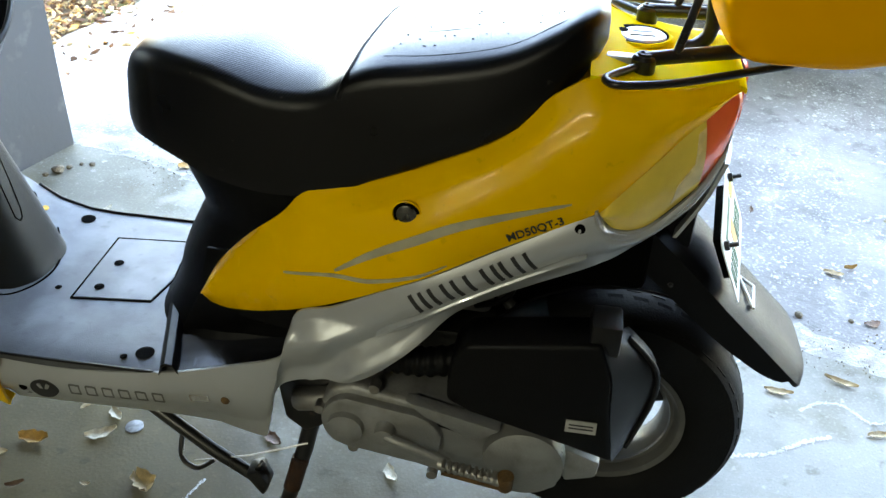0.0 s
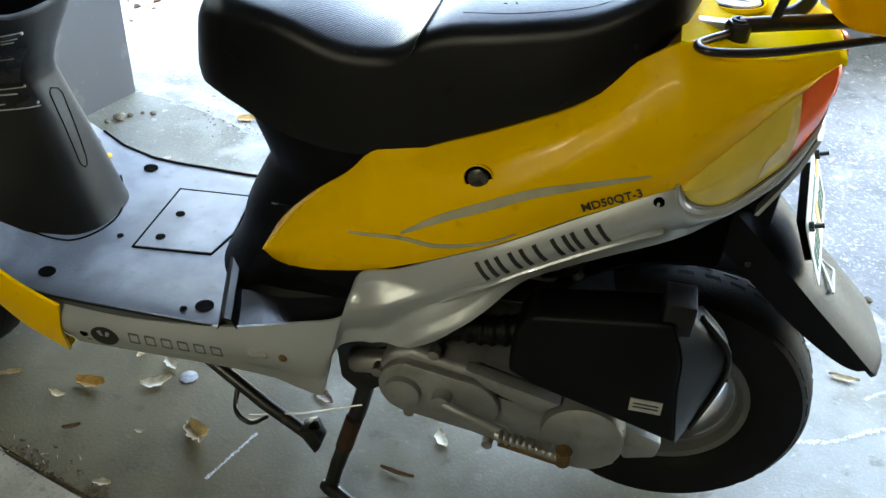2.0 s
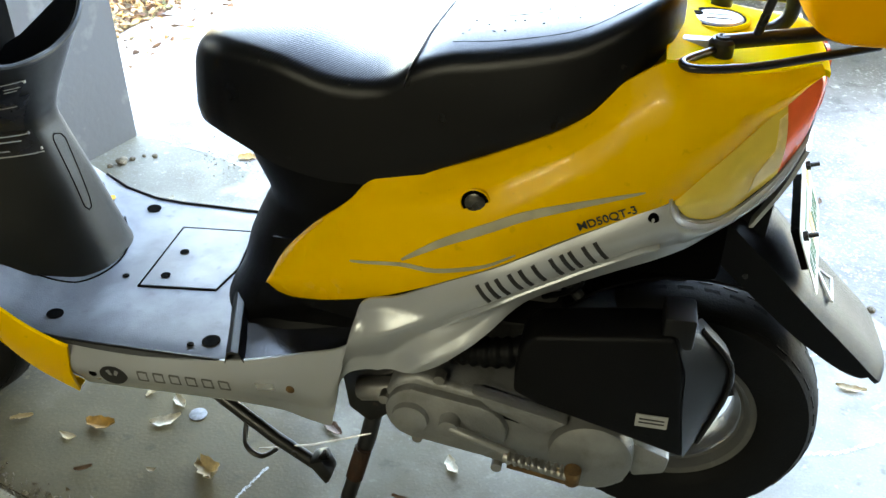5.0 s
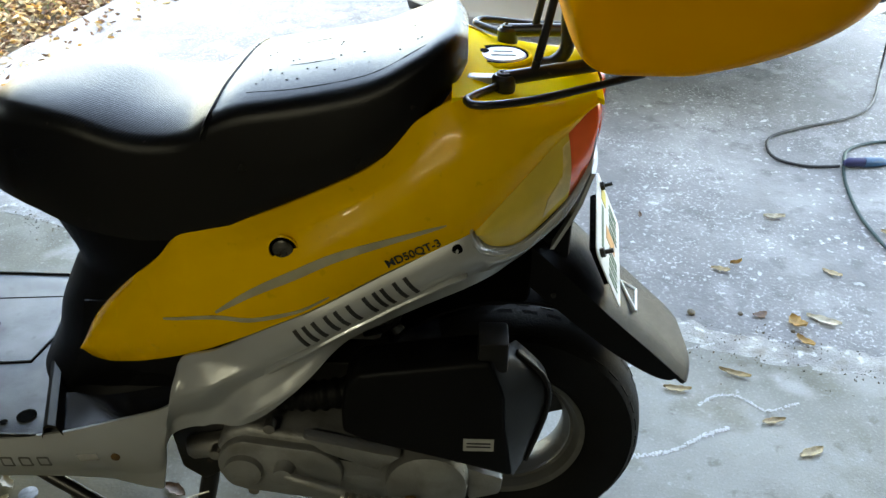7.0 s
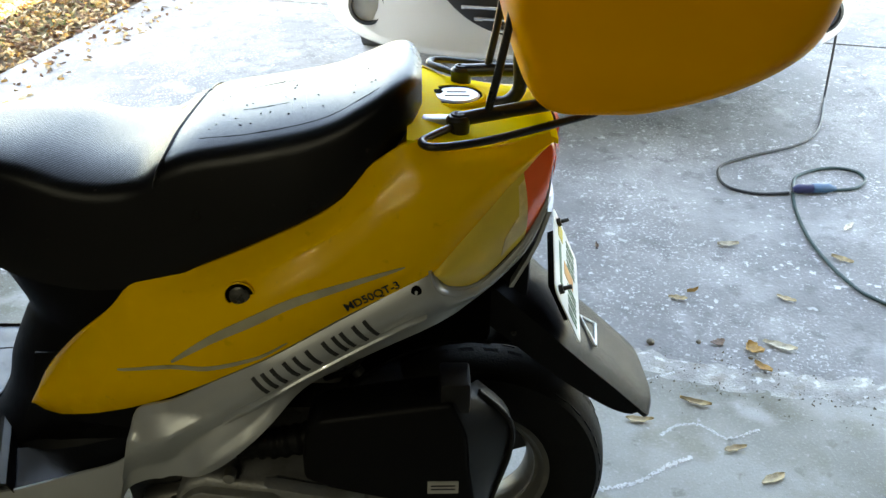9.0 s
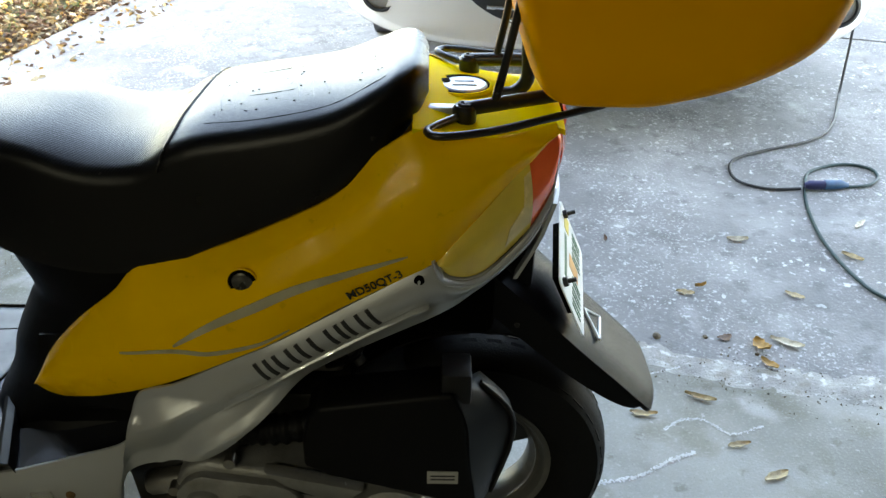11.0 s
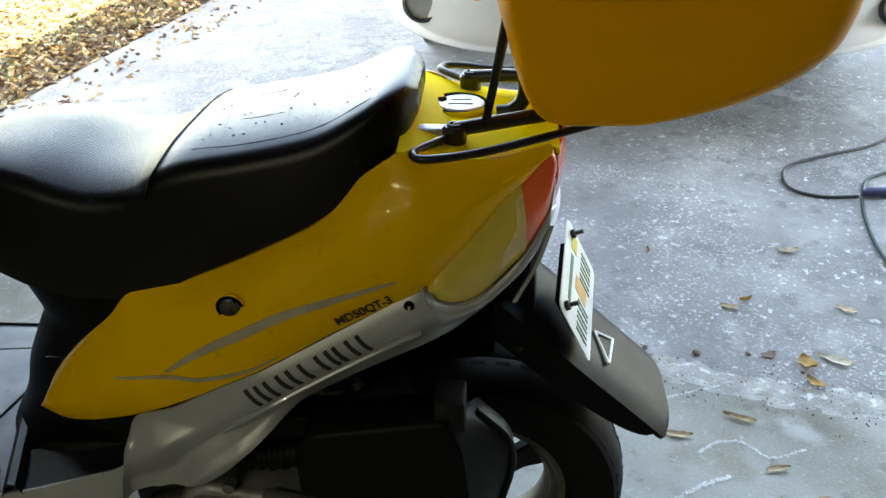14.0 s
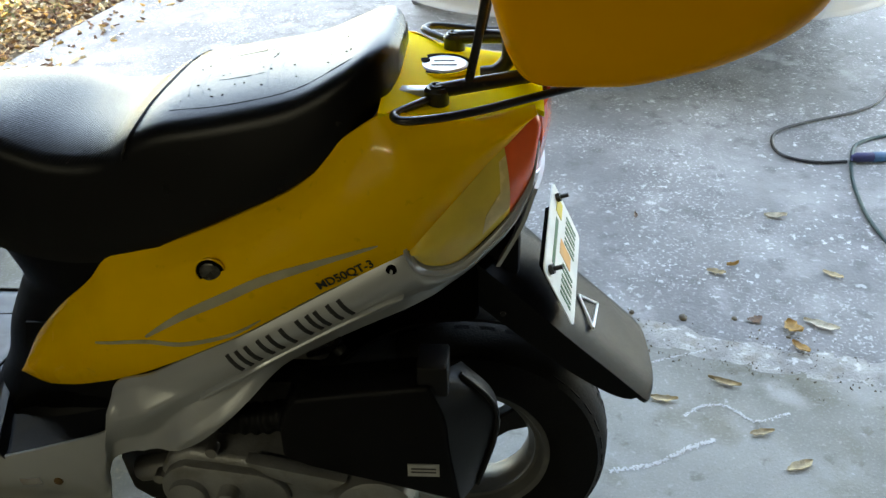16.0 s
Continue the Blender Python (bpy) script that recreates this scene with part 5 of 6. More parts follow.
def engine():
    cv = [(-0.436, .326), (-0.419, .354), (-0.389, .365), (-0.344, .354), (-0.260, .340), (-0.186, .324), (-0.135, .322), (-0.108, .278), (-0.108, .223), (-0.152, .204), (-0.263, .222), (-0.406, .258), (-0.433, .285)]
    cvt = part("drive_cover", extrude(cv, -0.195, -0.10, 0.010, segs=3), ALU, scooter, "oil-stained cast aluminium drive cover")
    oval = []
    for k in range(28):
        a = 2 * math.pi * k / 28
        cx, cz = (-0.385, 0.308) if math.cos(a) < 0 else (-0.315, 0.294)
        oval.append((cx + 0.047 * math.cos(a), cz + 0.045 * math.sin(a)))
    part("cover_boss", extrude(oval, -0.208, -0.19, 0.005), ALU, cvt)
    part("cover_cap", disc([(0, 0.004), (0.026, 0.004), (0.024, -0.010), (0.014, -0.013), (0, -0.014)], (-0.397, -0.207, 0.304), "y", 30), ALU, cvt)
    part("drum_boss", disc([(0, 0.01), (0.056, 0.01), (0.053, -0.014), (0.045, -0.018), (0, -0.019)], (-0.158, -0.197, 0.280), "y", 40), ALU, cvt)
    part("cover_ledge", extrude([(-0.317, .364), (-0.191, .334), (-0.222, .310), (-0.29, .340)], -0.212, -0.19, 0.003), ALU, cvt)
    # Flat black plate: the pocket's shade put into colour
    part("pocket_shade_plate", extrude([(-0.286, .338), (-0.237, .326), (-0.235, .304), (-0.281, .314)], -0.1965, -0.19, 0.002), BLACK, cvt)
    part("cover_lug", extrude([(-0.110, .299), (-0.056, .279), (-0.059, .250), (-0.102, .236)], -0.19, -0.12, 0.006), ALU, cvt)
    for x, z in ((-0.435, 0.32), (-0.36, 0.368), (-0.28, 0.225), (-0.39, 0.258), (-0.115, 0.30)):
        part("cover_screw", disc([(0, 0.01), (0.0075, 0.01), (0.0075, -0.006), (0, -0.007)], (x, -0.196, z), "y", 12), STEEL, cvt)
    # kick starter
    part("kick_arm", tube([(-0.345, -0.200, 0.308), (-0.342, -0.222, 0.310), (-0.300, -0.228, 0.300), (-0.255, -0.228, 0.283)], 0.0065, 10, n=14), ALU, cvt, "cast kick-start arm")
    part("kick_boss", disc([(0, 0.01), (0.014, 0.01), (0.013, -0.022), (0, -0.024)], (-0.343, -0.205, 0.309), "y", 18), ALU, cvt)
    kp = part("kick_pedal", tube([(-0.268, -0.232, 0.283), (-0.185, -0.240, 0.274)], 0.0075, 10), STEEL, cvt, "rusty serrated kick-start pedal")
    for k in range(9):
        x = -0.262 + k * 0.0085
        part("tooth", slab(x, x + 0.0045, -0.248, -0.232, 0.284 - k * 0.001, 0.293 - k * 0.001, 0.001), STEEL, kp)
    part("pedal_end", disc([(0, -0.012), (0.010, -0.012), (0.011, 0.010), (0, 0.012)], (-0.178, -0.240, 0.276), "z", 14), RUST, kp)
    part("pedal_rail", tube([(-0.262, -0.236, 0.272), (-0.180, -0.240, 0.262)], 0.004, 8), RUST, kp)
    # air filter box
    ab = [(-0.262, .428), (-0.256, .462), (-0.240, .482), (-0.121, .500), (-0.082, .505), (-0.064, .455), (-0.060, .405), (-0.047, .320), (-0.119, .342), (-0.231, .374), (-0.262, .390)]
    box = part("air_filter_box", extrude(ab, -0.228, -0.165, 0.007, segs=3), BLACK, scooter, "black plastic air filter box")
    # chamfered end of the box with a raised edge
    fa = [(-0.083, .503), (-0.065, .455), (-0.061, .405), (-0.048, .322)]
    fb_ = [(-0.050, .492), (-0.012, .450), (-0.007, .400), (-0.029, .314)]
    g = [[(x0 + (x1 - x0) * k, -0.226 + 0.042 * k, z0 + (z1 - z0) * k) for k in np.linspace(0, 1, 4)] for (x0, z0), (x1, z1) in zip(spline(fa, 12), spline(fb_, 12))]
    part("box_end", shell(g, (0, 0.02, 0)), BOXLIT, box)
    part("box_ridge", tube([(x, -0.187, z) for x, z in spline(fb_, 12)], 0.0035, 8), BOXLIT, box)
    part("box_label", slab(-0.112, -0.074, -0.2296, -0.227, 0.3675, 0.3865, 0), LABEL, box, "grey printed label", smooth=False)
    for z in (0.3745, 0.3800):
        part("label_line", slab(-0.108, -0.078, -0.2302, -0.2294, z - 0.001, z + 0.001, 0), INK, box, smooth=False)
    part("box_tab", slab(-0.098, -0.062, -0.222, -0.175, 0.485, 0.528, 0.004), BOXLIT, box)
    # ribbed intake hose
    bm = bmesh.new()
    n = 45
    pth = spline([(-0.385, -0.150, 0.385), (-0.345, -0.168, 0.398), (-0.295, -0.172, 0.402), (-0.245, -0.165, 0.410)], n)
    tube(pth, [0.019 + 0.0015 * (1 if (k // 2) % 2 else -0.6) for k in range(n)], 18, bm)
    part("intake_hose", bm, BLACK, scooter, "black ribbed intake hose")
    # engine block, hanger, shock absorber, carburettor, oil pump
    eb = part("engine_block", slab(-0.46, -0.12, -0.10, 0.11, 0.24, 0.40, 0.03), DKMETAL, scooter, "dark aluminium engine block")
    part("crankcase_nose", tube([(-0.486, -0.150, 0.286), (-0.480, -0.150, 0.287), (-0.43, -0.150, 0.296)], [0.014, 0.018, 0.018], 20), STEEL, eb, "bright steel bush")
    part("cylinder", slab(-0.60, -0.45, -0.07, 0.07, 0.30, 0.40, 0.02), BLACK, eb)
    part("carburettor", slab(-0.30, -0.22, -0.11, -0.03, 0.44, 0.52, 0.012), STEEL, eb, "grey metal carburettor")
    for p0, p1, r in (((-0.20, -0.13, 0.54), (-0.205, -0.14, 0.50), 0.010), ((-0.21, -0.14, 0.505), (-0.195, -0.145, 0.487), 0.008)):
        part("valve", tube([p0, p1], r, 12), DKMETAL, eb)
    part("fuel_hose", tube([(-0.21, -0.10, 0.58), (-0.19, -0.15, 0.55), (-0.20, -0.16, 0.51), (-0.24, -0.13, 0.47)], 0.004, 8, n=24), BLACK, eb)
    sh = part("shock_absorber", tube([(-0.03, 0.10, 0.25), (-0.12, 0.09, 0.56)], 0.010, 12), BLKMETAL, scooter, "black rear shock absorber")
    sp = [(-0.03 - 0.09 * t + 0.03 * math.cos(t * 44), 0.10 - 0.01 * t + 0.03 * math.sin(t * 44), 0.25 + 0.31 * t) for t in np.linspace(0.1, 0.95, 110)]
    part("spring", tube(sp, 0.0045, 6), BLKMETAL, sh)
    part("silencer", tube([(-0.30, 0.15, 0.23), (-0.20, 0.16, 0.25), (0.05, 0.16, 0.30), (0.16, 0.16, 0.33)], [0.03, 0.048, 0.052, 0.045], 20, n=4), BLKMETAL, scooter, "black exhaust silencer")
    # Added panel blocks light from the far side; near-black like the shade there
    part("light_block_panel", slab(-0.52, -0.06, 0.066, 0.076, 0.28, 0.62, 0.003), DARK, scooter)
    # inner rear guard over the tyre
    g = []
    for a in np.linspace(radians(50), radians(150), 18):
        g.append([(-0.045 + 0.232 * math.cos(a), y, 0.222 + 0.232 * math.sin(a) + 0.02) for y in np.linspace(-0.06, 0.06, 5)])
    part("inner_guard", shell(g, (0, 0, 0.004)), BLACK, scooter, "black inner mudguard")


def stands():
    cs = part("centre_stand", tube([(-0.470, -0.10, 0.235), (-0.485, -0.125, 0.16), (-0.512, -0.150, 0.06), (-0.522, -0.158, 0.012)], [0.013, 0.013, 0.012, 0.012], 12), BLKMETAL, scooter, "black steel centre stand with rust")
    part("stand_leg", tube([(-0.470, 0.10, 0.235), (-0.485, 0.125, 0.16), (-0.512, 0.150, 0.06), (-0.522, 0.158, 0.012)], [0.013, 0.013, 0.012, 0.012], 12), BLKMETAL, cs)
    part("cross_bar", tube([(-0.470, -0.11, 0.235), (-0.470, 0.11, 0.235)], 0.013, 12), BLKMETAL, cs)
    part("stand_foot", tube([(-0.536, -0.158, 0.013), (-0.522, -0.162, 0.014), (-0.49, -0.176, 0.011), (-0.455, -0.190, 0.010)], [0.008, 0.013, 0.010, 0.008], 10), BLKMETAL, cs)
    part("stand_foot", tube([(-0.536, 0.158, 0.013), (-0.522, 0.162, 0.014), (-0.49, 0.176, 0.011), (-0.455, 0.190, 0.010)], [0.008, 0.013, 0.010, 0.008], 10), BLKMETAL, cs)
    part("rust_patch", tube([(-0.489, -0.1345, 0.150), (-0.503, -0.1445, 0.095)], 0.0137, 12), DRUST, cs)
    part("hanger_lug", extrude([(-0.512, .30), (-0.495, .335), (-0.43, .350), (-0.395, .335), (-0.44, .31), (-0.445, .235), (-0.475, .215), (-0.505, .24)], -0.145, -0.095, 0.006), BLKMETAL, cs)
    ss = part("side_stand", tube([(-0.745, -0.125, 0.232), (-0.70, -0.138, 0.208), (-0.62, -0.155, 0.165), (-0.555, -0.163, 0.130)], 0.010, 12), BLKMETAL, scooter, "black folded side stand")
    part("stand_pad", extrude([(-0.562, .150), (-0.538, .162), (-0.525, .130), (-0.535, .108)], -0.185, -0.150, 0.006), BLKMETAL, ss)
    part("stand_loop", tube([(-0.672, -0.135, 0.175), (-0.665, -0.165, 0.150), (-0.640, -0.172, 0.138), (-0.620, -0.155, 0.140)], 0.004, 8, n=20), BLKMETAL, ss)
    part("stand_spring", tube([(-0.645, -0.165, 0.145), (-0.56, -0.158, 0.165), (-0.475, -0.140, 0.188)], 0.0013, 6), STEEL, ss, "thin steel return spring")


floor_and_front()
front_end()
engine()
wheel("rear_wheel", (-0.045, 0.0, 0.222), 0.205, 0.052, False)
stands()


# ---------------------------------------------------------------- the car outside
def car():
    cx, y0 = 0.44, 1.66
    gz = ground_z(cx, y0 + 1.0)
    car_ob = thing("car", "white saloon car parked nose-in on the driveway", "car", at=(cx, y0, gz))
    R = pose(0, 0, 0, 0, 0, -3)
    def cp(name, bm, ma, parent, lab="", smooth=True):
        return part(name, bm, ma, parent, lab, smooth)
    # body: sections along its length
    rg = []
    secs = [(0.00, 0.77, .25, .52), (0.03, 0.85, .225, .60), (0.12, 0.89, .205, .68), (0.35, 0.90, .19, .74), (0.9, 0.89, .15, .84), (1.25, 0.87, .20, .92), (4.1, 0.86, .22, .92), (4.4, 0.80, .3, .85)]
    for y, w, zb, zt in [tuple(r) for r in spline(secs, 40)]:
        ring = []
        for k in range(48):
            a = 2 * math.pi * k / 48
            c, s = math.cos(a), math.sin(a)
            ring.append((w * math.copysign(abs(c) ** 0.5, c), y + 0.22 * (w * c) ** 2 * max(0, 1 - y / 1.2), (zb + zt) / 2 + (zt - zb) / 2 * math.copysign(abs(s) ** 0.6, s)))
        rg.append(ring)
    bm = bmesh.new()
    skin(bm, rg)
    body = cp("body", bm, CARWHITE, car_ob, "white painted car body")
    rg = []
    for z, a0, a1, w in ((.90, 1.2, 3.9, .76), (1.15, 1.75, 3.6, .68), (1.38, 2.1, 3.2, .60), (1.42, 2.3, 3.0, .55)):
        rg.append([(w * math.copysign(abs(math.cos(t)) ** 0.5, math.cos(t)), (a0 + a1) / 2 + (a1 - a0) / 2 * math.copysign(abs(math.sin(t)) ** 0.5, math.sin(t)), z) for t in np.arange(40) * 2 * math.pi / 40])
    bm = bmesh.new()
    skin(bm, rg)
    cp("cabin_glass", bm, CARBLACK, car_ob, "dark car windows")
    # lower grille with bright slats
    fy = lambda x: 0.22 * x * x
    gp_ = []
    for k in range(40):
        a = 2 * math.pi * k / 40
        x, z = -0.02 + 0.44 * math.copysign(abs(math.cos(a)) ** 0.6, math.cos(a)), 0.395 + 0.100 * math.copysign(abs(math.sin(a)) ** 0.7, math.sin(a)) 
        gp_.append((x * (1 + 0.22 * (z - 0.405) / 0.09), z))
    bm = extrude(gp_, -0.035, 0.06, 0.006)
    for v in bm.verts:
        v.co.y += fy(v.co.x) 
    gr = cp("grille", bm, CARBLACK, car_ob, "black lower grille")
    for z in (0.335, 0.368, 0.401, 0.434, 0.467):
        hw_ = 0.42 * (1 + 0.22 * (z - 0.405) / 0.09) * (1 - (abs(z - 0.405) / 0.11) ** 3) ** 0.5
        bm = tube([(-0.02 + hw_ * t, -0.042 + fy(hw_ * t), z) for t in np.linspace(-0.97, 0.97, 9)], 0.0065, 8)
        cp("grille_slat", bm, CHROME, gr)
    for x in (-0.2, 0.0, 0.2):
        cp("grille_bar", tube([(x - 0.02, -0.036 + fy(x), 0.325), (x - 0.02, -0.036 + fy(x), 0.485)], 0.005, 6), CARBLACK, gr)
    for s in (-1, 1):
        X = s * 0.722
        fogr = cp("fog_lamp", disc([(0, 0.03), (0.062, 0.03), (0.062, -0.008), (0.052, -0.014), (0.048, 0.0), (0, 0.004)], (X, fy(X) - 0.015, 0.375), "y", 32), CARBLACK, car_ob, "round bumper lamp")
        cp("lamp_glass", disc([(0, -0.018), (0.025, -0.014), (0.049, -0.006), (0.049, 0.0), (0, 0.0)], (X, fy(X) - 0.013, 0.375), "y", 32), CLEARLENS, fogr, "clear lamp glass")
    # wheels
    for x, y in ((-0.74, 1.12), (0.74, 1.12), (-0.72, 3.45), (0.72, 3.45)):
        w = cp("wheel", lathe([(0.19, -0.09), (0.20, -0.10), (0.20, 0.10), (0.19, 0.09), (0.10, 0.05), (0.10, -0.05)], (x, y, 0.30), "x", 40), STEEL, car_ob, "steel road wheel")
        cp("tyre", lathe([(0.20, -0.085), (0.25, -0.105), (0.29, -0.095), (0.305, -0.06), (0.305, 0.06), (0.29, 0.095), (0.25, 0.105), (0.20, 0.085)], (x, y, 0.302), "x", 56), RUBBER, w, "black car tyre")
        cp("arch", lathe([(0.31, -0.1), (0.345, -0.1), (0.345, 0.098), (0.31, 0.098)], (x, y, 0.31), "x", 40), CARBLACK, car_ob)
    cp("undertray", slab(-0.58, 0.58, 0.30, 4.2, 0.165, 0.23, 0.02), CARBLACK, car_ob, "black underside of the car")
    car_ob.matrix_world = Matrix.Translation((cx, y0, gz)) @ R


car()


# ---------------------------------------------------------------- cords on the ground
def cords():
    gx = lambda x, y, r: (x, y, ground_z(x, y) + r)
    a = [(1.36, 1.97), (1.24, 1.73), (1.125, 1.625), (0.955, 1.553), (0.845, 1.491), (0.808, 1.414), (0.817, 1.341), (0.888, 1.298), (0.985, 1.300)]
    p3 = [(1.42, 2.17, 0.55), (1.43, 2.14, 0.30), (1.40, 2.06, 0.11)] + [gx(x, y, 0.006) for x, y in a]
    c1 = tagged(part("power_cord", tube(p3, 0.0046, 8, n=90), CORDK), "black power cord lying in a loop on the driveway", "cord")
    b = [(1.00, 1.305), (1.04, 1.395), (1.111, 1.443), (1.187, 1.459), (1.246, 1.431), (1.248, 1.375), (1.200, 1.325), (1.125, 1.312)]
    tagged(part("looped_cord", tube([gx(x, y, 0.006) for x, y in b], 0.005, 8, n=70), CORD), "dark green extension cord loop on the driveway", "cord")
    c = [(0.995, 1.295), (0.965, 1.186), (0.945, 1.047), (0.946, 0.934), (0.962, 0.830), (0.995, 0.752), (1.12, 0.64), (1.5, 0.45)]
    tagged(part("long_cord", tube([gx(x, y, 0.006) for x, y in c], 0.005, 8, n=80), CORD), "dark green extension cord lying on the driveway", "cord")
    pl = thing("cord_plug", "blue plug joined to a violet socket on the driveway", "plug", at=(1.055, 1.306, ground_z(1.055, 1.306)))
    bm = tube([(-0.058, -0.004, 0.014), (-0.045, -0.003, 0.016), (0.0, 0.0, 0.016)], [0.008, 0.014, 0.014], 10)
    part("socket_body", bm, PLUGV, pl, "violet socket body")
    bm = tube([(0.0, 0.0, 0.016), (0.05, 0.005, 0.016), (0.075, 0.008, 0.012)], [0.015, 0.014, 0.007], 10)
    part("plug_body", bm, PLUGB, pl, "blue plug body")


cords()


# ---------------------------------------------------------------- leaves, marks and litter on the ground
def leaf_mesh(L, W, curl, seed):
    """A dry leaf: uneven edge, folded along its rib and rolled at one end."""
    rnd = random.Random(seed)
    n = 13
    skew, roll_, fold = rnd.uniform(-0.25, 0.25), rnd.uniform(0.4, 1.6), rnd.uniform(0.2, 0.9)
    rows = []
    for i in range(n):
        t = i / (n - 1)
        w = W * math.sin(math.pi * min(1, (t ** (1 + skew)) * 0.95 + 0.03)) ** 0.75 * (1 + 0.16 * math.sin(t * 17 + seed) + rnd.uniform(-0.10, 0.10))
        x, zc = (t - 0.5) * L, curl * roll_ * max(0.0, t - 0.45) ** 2 * 2.4 + curl * 0.5 * max(0.0, 0.3 - t) ** 2 * 4
        bend = 0.25 * W * math.sin(t * 4 + seed)
        rows.append([(x, bend + y * w * (1 - 0.25 * fold * abs(y)), 0.002 + zc + abs(y) ** 1.4 * curl * fold * (0.7 + 0.5 * (y > 0)) + rnd.uniform(0, 0.0014)) for y in (-1, -0.66, -0.33, 0, 0.33, 0.66, 1)])
    return shell(rows, (0, 0, -0.0009))


LEAF_N = [0]


def leaf(x, y, L=0.06, turn=0.0, kind=0, W=None, curl=0.006):
    LEAF_N[0] += 1
    ob = part("fallen_leaf", leaf_mesh(L, W or L * 0.22, curl, LEAF_N[0]), LEAFS[kind])
    word = ("tan", "brown", "pale", "ochre")[kind]
    tagged(ob, f"dry curled {word} leaf on the concrete", "leaf", "fallen leaves")
    v = (Vector((x, y, 0)) - JAMB).dot(GV)
    ob.matrix_world = pose(x, y, ground_z(x, y) + 0.0015 + (0.003 if v < -1.09 else 0), 0, 0, turn)
    return ob


for row in ((-1.004, -0.048, .055, 10, 3, .016, .012), (-1.049, -0.082, .040, -10, 0, .007), (-0.898, -0.013, .055, 25, 2, .012, .01), (-0.893, 0.036, .040, -50, 2, .010, .01), (-0.775, -0.111, .060, -55, 0, .022, .016),
            (-0.872, -0.239, .032, 5, 2, .007), (-1.154, -0.059, .04, 30, 0, .006), (-0.869, -0.125, .02, 0, 2, .004), (-0.375, -0.010, .045, -60, 2, .010, .01), (-0.982, -0.146, .03, 20, 1, .005),
            (-1.512, -0.074, .07, 20, 1, .030, .02), (-0.955, 0.05, .03, 60, 0, .006), (-0.60, 0.03, .05, -25, 1, .012), (-0.43, -0.10, .06, -8, 1, .004),
            (0.453, 0.389, .065, -22, 0, .009), (0.324, 0.336, .055, -12, 0, .009), (0.714, 1.015, .055, -15, 2, .012), (0.490, 0.246, .045, 5, 0, .008), (0.515, 0.770, .045, -20, 0, .010), (0.698, 0.576, .075, -25, 2, .014),
            (0.636, 0.565, .05, -60, 3, .018, .012), (0.563, 0.597, .035, 10, 1, .012), (0.634, 0.503, .05, -70, 3, .012), (0.78, 0.76, .05, -50, 0, .010), (0.99, 0.93, .06, -50, 0, .012), (0.535, 0.165, .055, 30, 0, .010),
            (0.56, 0.80, .03, 15, 3, .006), (0.36, 1.02, .03, 80, 1, .006), (0.30, 0.47, .045, -70, 3, .007), (1.08, 1.10, .06, 40, 2, .008), (-1.14, 0.97, .06, 10, 3, .018, .012), (-1.25, 0.71, .04, 80, 2, .008), (-1.17, 0.62, .03, 70, 2, .007),
            (-1.69, -0.21, .05, 5, 1, .012), (-1.70, -0.32, .05, 30, 1, .012), (-1.35, 0.12, .04, 50, 0, .008), (1.5, 1.05, .06, 20, 0, .010), (1.62, 1.55, .05, 60, 2, .010)):
    leaf(*row[:5], *(row[5:]))


def marks():
    def mark(pts, w, name="scratch"):
        p = spline(pts, 200)
        bm = bmesh.new()
        rnd = random.Random(len(pts))
        for i in range(199):
            d = p[i + 1] - p[i]
            n = np.array((-d[1], d[0])) / (np.linalg.norm(d) + 1e-9)
            for k in range(3):
                if rnd.random() < 0.5 + 0.4 * noise.noise(Vector((i * 0.07, k, w))):
                    continue
                q = p[i] + n * rnd.gauss(0, 0.42) * w + d * rnd.random()
                r, a, zf = rnd.uniform(0.15, 0.5) * w, rnd.uniform(0, 3), ground_z(*q) + 0.0005 + 0.000002 * (i * 3 + k)
                vs = [bm.verts.new((q[0] + r * rnd.uniform(0.5, 1.3) * math.cos(a + j * 1.26), q[1] + r * rnd.uniform(0.5, 1.3) * math.sin(a + j * 1.26), zf)) for j in range(5)]
                bm.faces.new(vs)
        tagged(part(name, bm, CHALK), "pale scraped line on the concrete floor", "scratch", "floor scratches")
    mark([(0.357, 0.292), (0.397, 0.320), (0.443, 0.321), (0.487, 0.281), (0.557, 0.305)], 0.0045)
    mark([(0.199, 0.145), (0.286, 0.167), (0.347, 0.205), (0.401, 0.228)], 0.006)
    mark([(0.230, 0.404), (0.322, 0.452), (0.438, 0.493)], 0.0042)
    mark([(-0.722, -0.186), (-0.681, -0.076)], 0.0032)
    # pebbles by the jamb
    for k, (x, y, r) in enumerate(((-1.467, 0.874, 0.016), (-1.45, 0.90, 0.009), (-1.43, 0.925, 0.006), (-1.40, 0.93, 0.008), (-1.49, 0.85, 0.008), (0.30, 0.62, 0.006), (0.41, 0.60, 0.009), (0.52, 0.60, 0.006), (0.62, 0.54, 0.005))):
        bm = bmesh.new()
        bmesh.ops.create_icosphere(bm, subdivisions=2, radius=r)
        for v in bm.verts:
            v.co *= 1 + 0.35 * (noise.noise(v.co * 90 + Vector((k, 0, 0))))
            v.co.z *= 0.7
        ob = tagged(part("pebble", bm, GRIT), "small dirty pebble on the concrete", "pebble", "pebbles")
        ob.location = (x, y, ground_z(x, y) + r * 0.55)
    ob = tagged(part("bottle_cap", disc([(0, 0), (0.016, 0), (0.016, 0.002), (0.012, 0.003), (0, 0.0022)], (0, 0, 0), "z", 20), CHALKCAP), "flattened pale bottle cap on the floor", "cap")
    ob.location = (-0.850, 0.017, 0.0005)


marks()


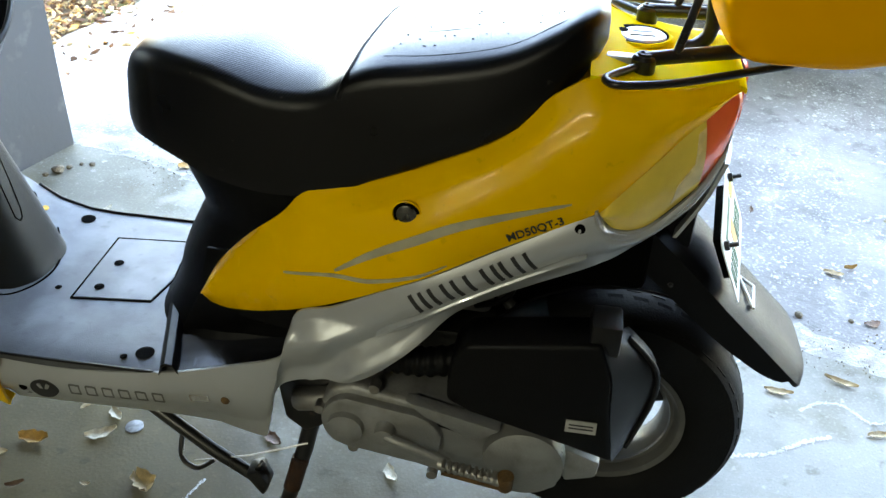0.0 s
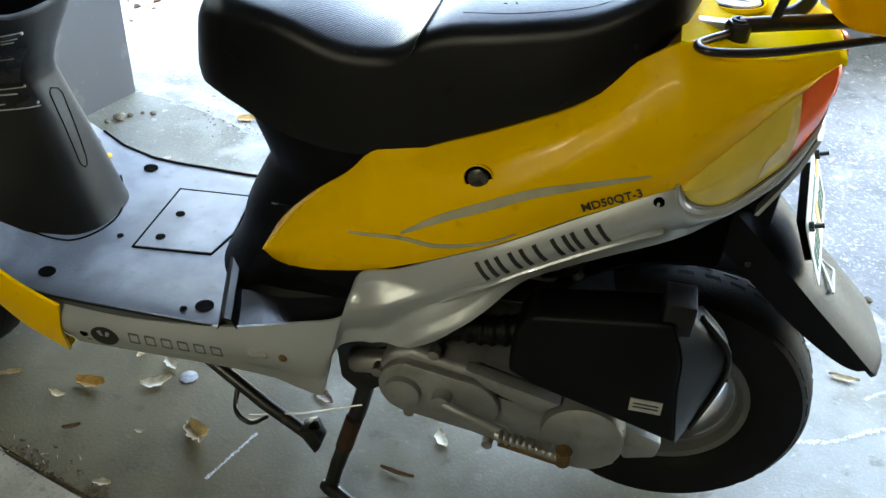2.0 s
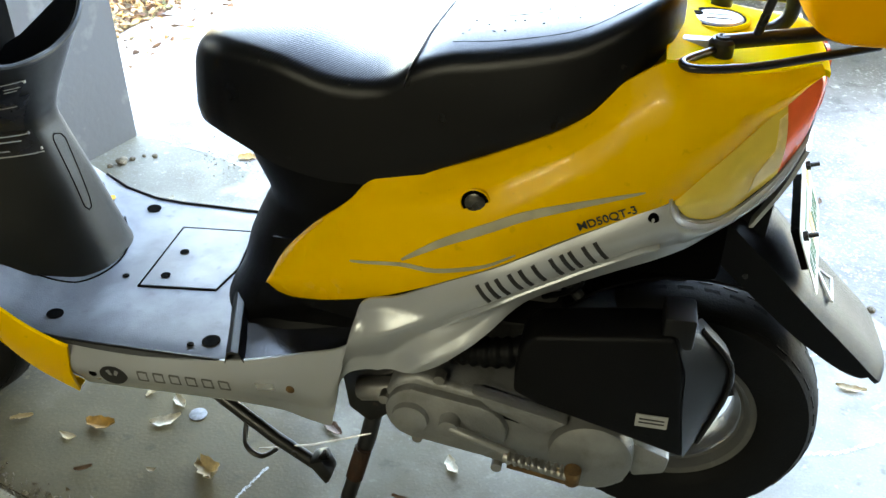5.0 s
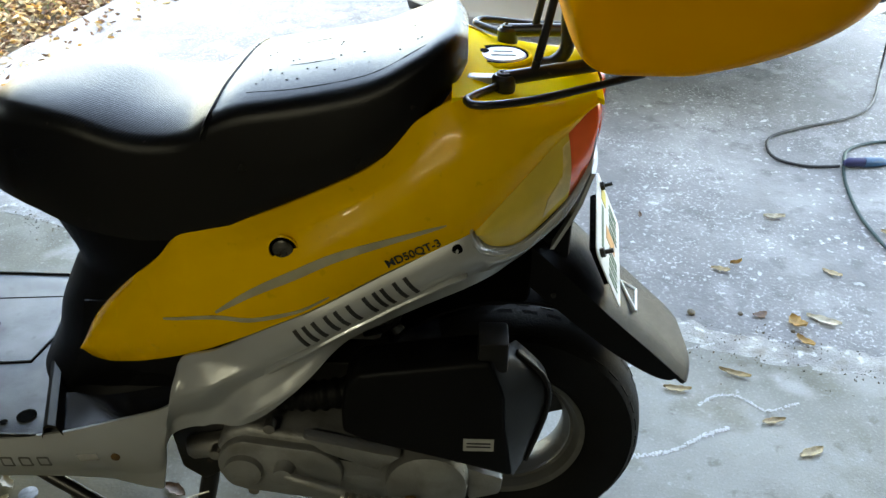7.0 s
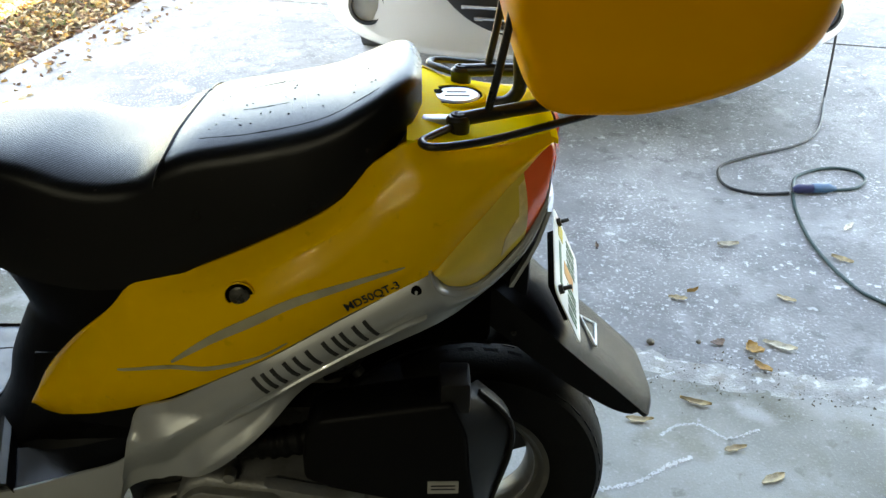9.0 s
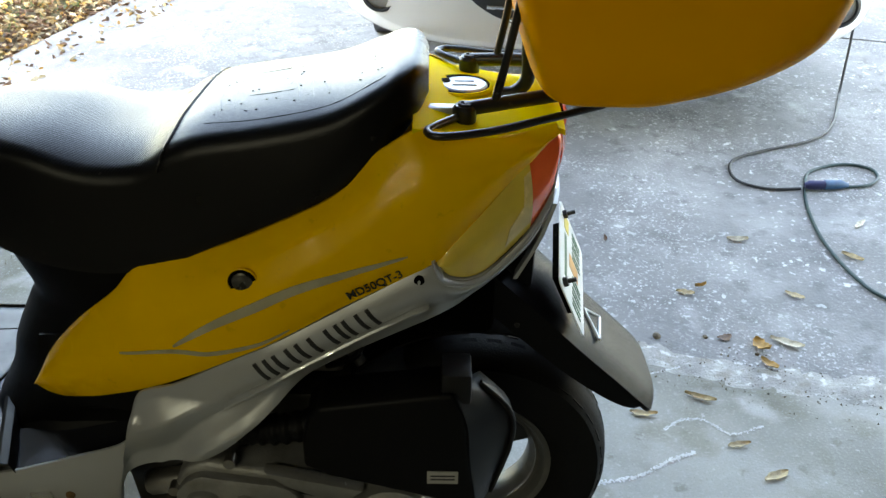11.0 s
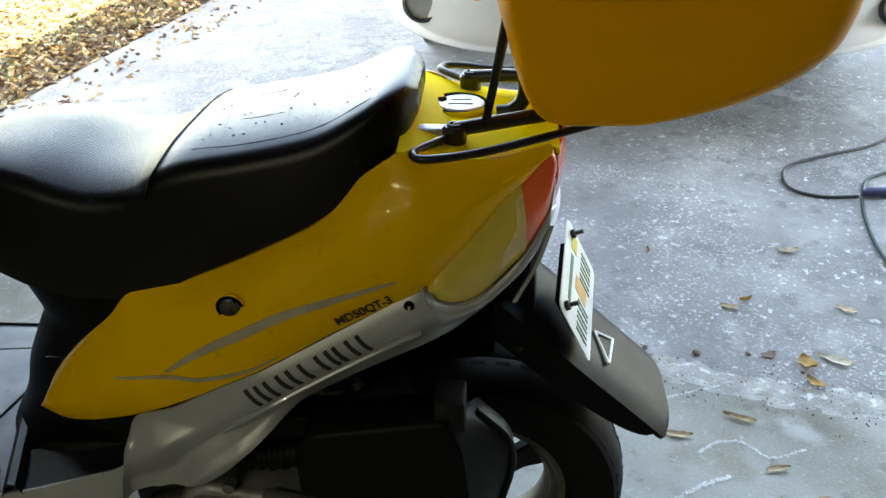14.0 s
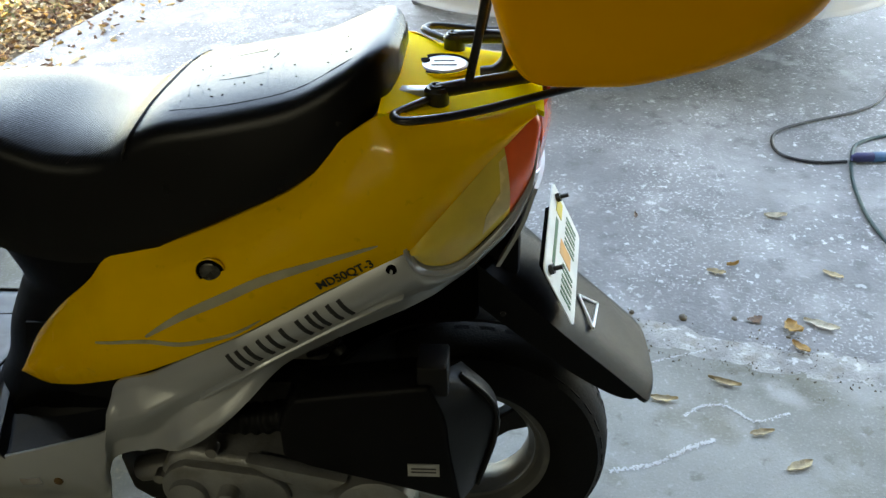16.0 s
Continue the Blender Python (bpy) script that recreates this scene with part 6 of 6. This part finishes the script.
def litter():
    """Crumbs along the door joint, and leaf litter with grass on the bed: each one joined mass."""
    rnd = random.Random(4)
    bm = bmesh.new()
    def crumb(x, y, r):
        vs = [bm.verts.new((x + r * rnd.uniform(-1, 1), y + r * rnd.uniform(-1, 1), ground_z(x, y) + z)) for z in (0, 0, 0, r * 1.1)]
        for f in ((0, 1, 3), (1, 2, 3), (2, 0, 3), (0, 2, 1)):
            bm.faces.new([vs[i] for i in f])
    for k in range(2600):
        u, v = rnd.uniform(0.2, 4.2), rnd.gauss(0.02, 0.05)
        p = gp(u, v)
        crumb(p[0], p[1], rnd.uniform(0.001, 0.0045))
    for k in range(2600):
        u, v = rnd.uniform(0.0, 3.5), rnd.gauss(-1.082, 0.016)
        p = gp(u, v)
        if noise.noise(Vector((u * 7, 0.5, 0))) > -0.15:
            crumb(p[0], p[1], rnd.uniform(0.001, 0.006))
    tagged(part("joint_crumbs", bm, GRIT, smooth=False), "crumbs of grit and leaf along the floor joints", "grit", kind="stuff")
    V, F, MI = [], [], []
    for k in range(24000):
        u, v = -0.62 - abs(rnd.gauss(0, 1.1)), rnd.uniform(0.3, 7)
        if rnd.random() < 0.025:
            u = rnd.uniform(-0.65, -0.35)
        p = gp(u, v)
        z = RISE * min(v, 6) - 0.012
        a, L, W = rnd.uniform(0, 6.28), rnd.uniform(0.020, 0.050), rnd.uniform(0.005, 0.010)
        dx, dy, tip, side, roll_ = math.cos(a), math.sin(a), rnd.uniform(0, 0.02), rnd.uniform(0.002, 0.012), rnd.uniform(-0.004, 0.004)
        b = len(V)
        for q, w, h in ((-0.5, 0, 0.002), (-0.2, -1, side + roll_), (-0.2, 1, side - roll_), (0.25, -0.8, side + roll_ + tip * 0.4), (0.25, 0.8, side - roll_ + tip * 0.4), (0.5, 0, tip)):
            V.append((p[0] + dx * L * q - dy * W * w, p[1] + dy * L * q + dx * W * w, z + 0.005 + h))
        V.append((p[0], p[1], z + 0.003))
        F += [(b, b + 1, b + 6), (b, b + 6, b + 2), (b + 1, b + 3, b + 6), (b + 2, b + 6, b + 4), (b + 3, b + 5, b + 6), (b + 4, b + 6, b + 5)]
        MI += [rnd.choice((0, 0, 1, 1, 1, 2, 3))] * 6
    me = bpy.data.meshes.new("leaf_litter")
    me.from_pydata(V, [], F)
    for m in LEAFS:
        me.materials.append(m)
    me.polygons.foreach_set("material_index", MI)
    tagged(new("leaf_litter", me), "thick dry brown leaf litter beside the driveway", "leaf litter", kind="stuff")
    V, F = [], []
    for k in range(9000):
        u, v = -0.75 - abs(rnd.gauss(0, 1.6)), rnd.uniform(1.2, 10)
        p = gp(u, v)
        if noise.noise(Vector((p[0] * 1.1, p[1] * 1.1, 3))) < -0.02:
            continue
        z = RISE * min(v, 6) - 0.015
        a, h = rnd.uniform(0, 6.28), rnd.uniform(0.02, 0.06)
        b = len(V)
        w = 0.003
        V += [(p[0] - w * math.cos(a), p[1] - w * math.sin(a), z), (p[0] + w * math.cos(a), p[1] + w * math.sin(a), z), (p[0] + rnd.gauss(0, 0.02), p[1] + rnd.gauss(0, 0.02), z + h)]
        F.append((b, b + 1, b + 2))
    me = bpy.data.meshes.new("grass")
    me.from_pydata(V, [], F)
    me.materials.append(GRASS)
    tagged(new("grass", me), "sparse sunlit green grass beside the driveway", "grass", kind="stuff")


litter()
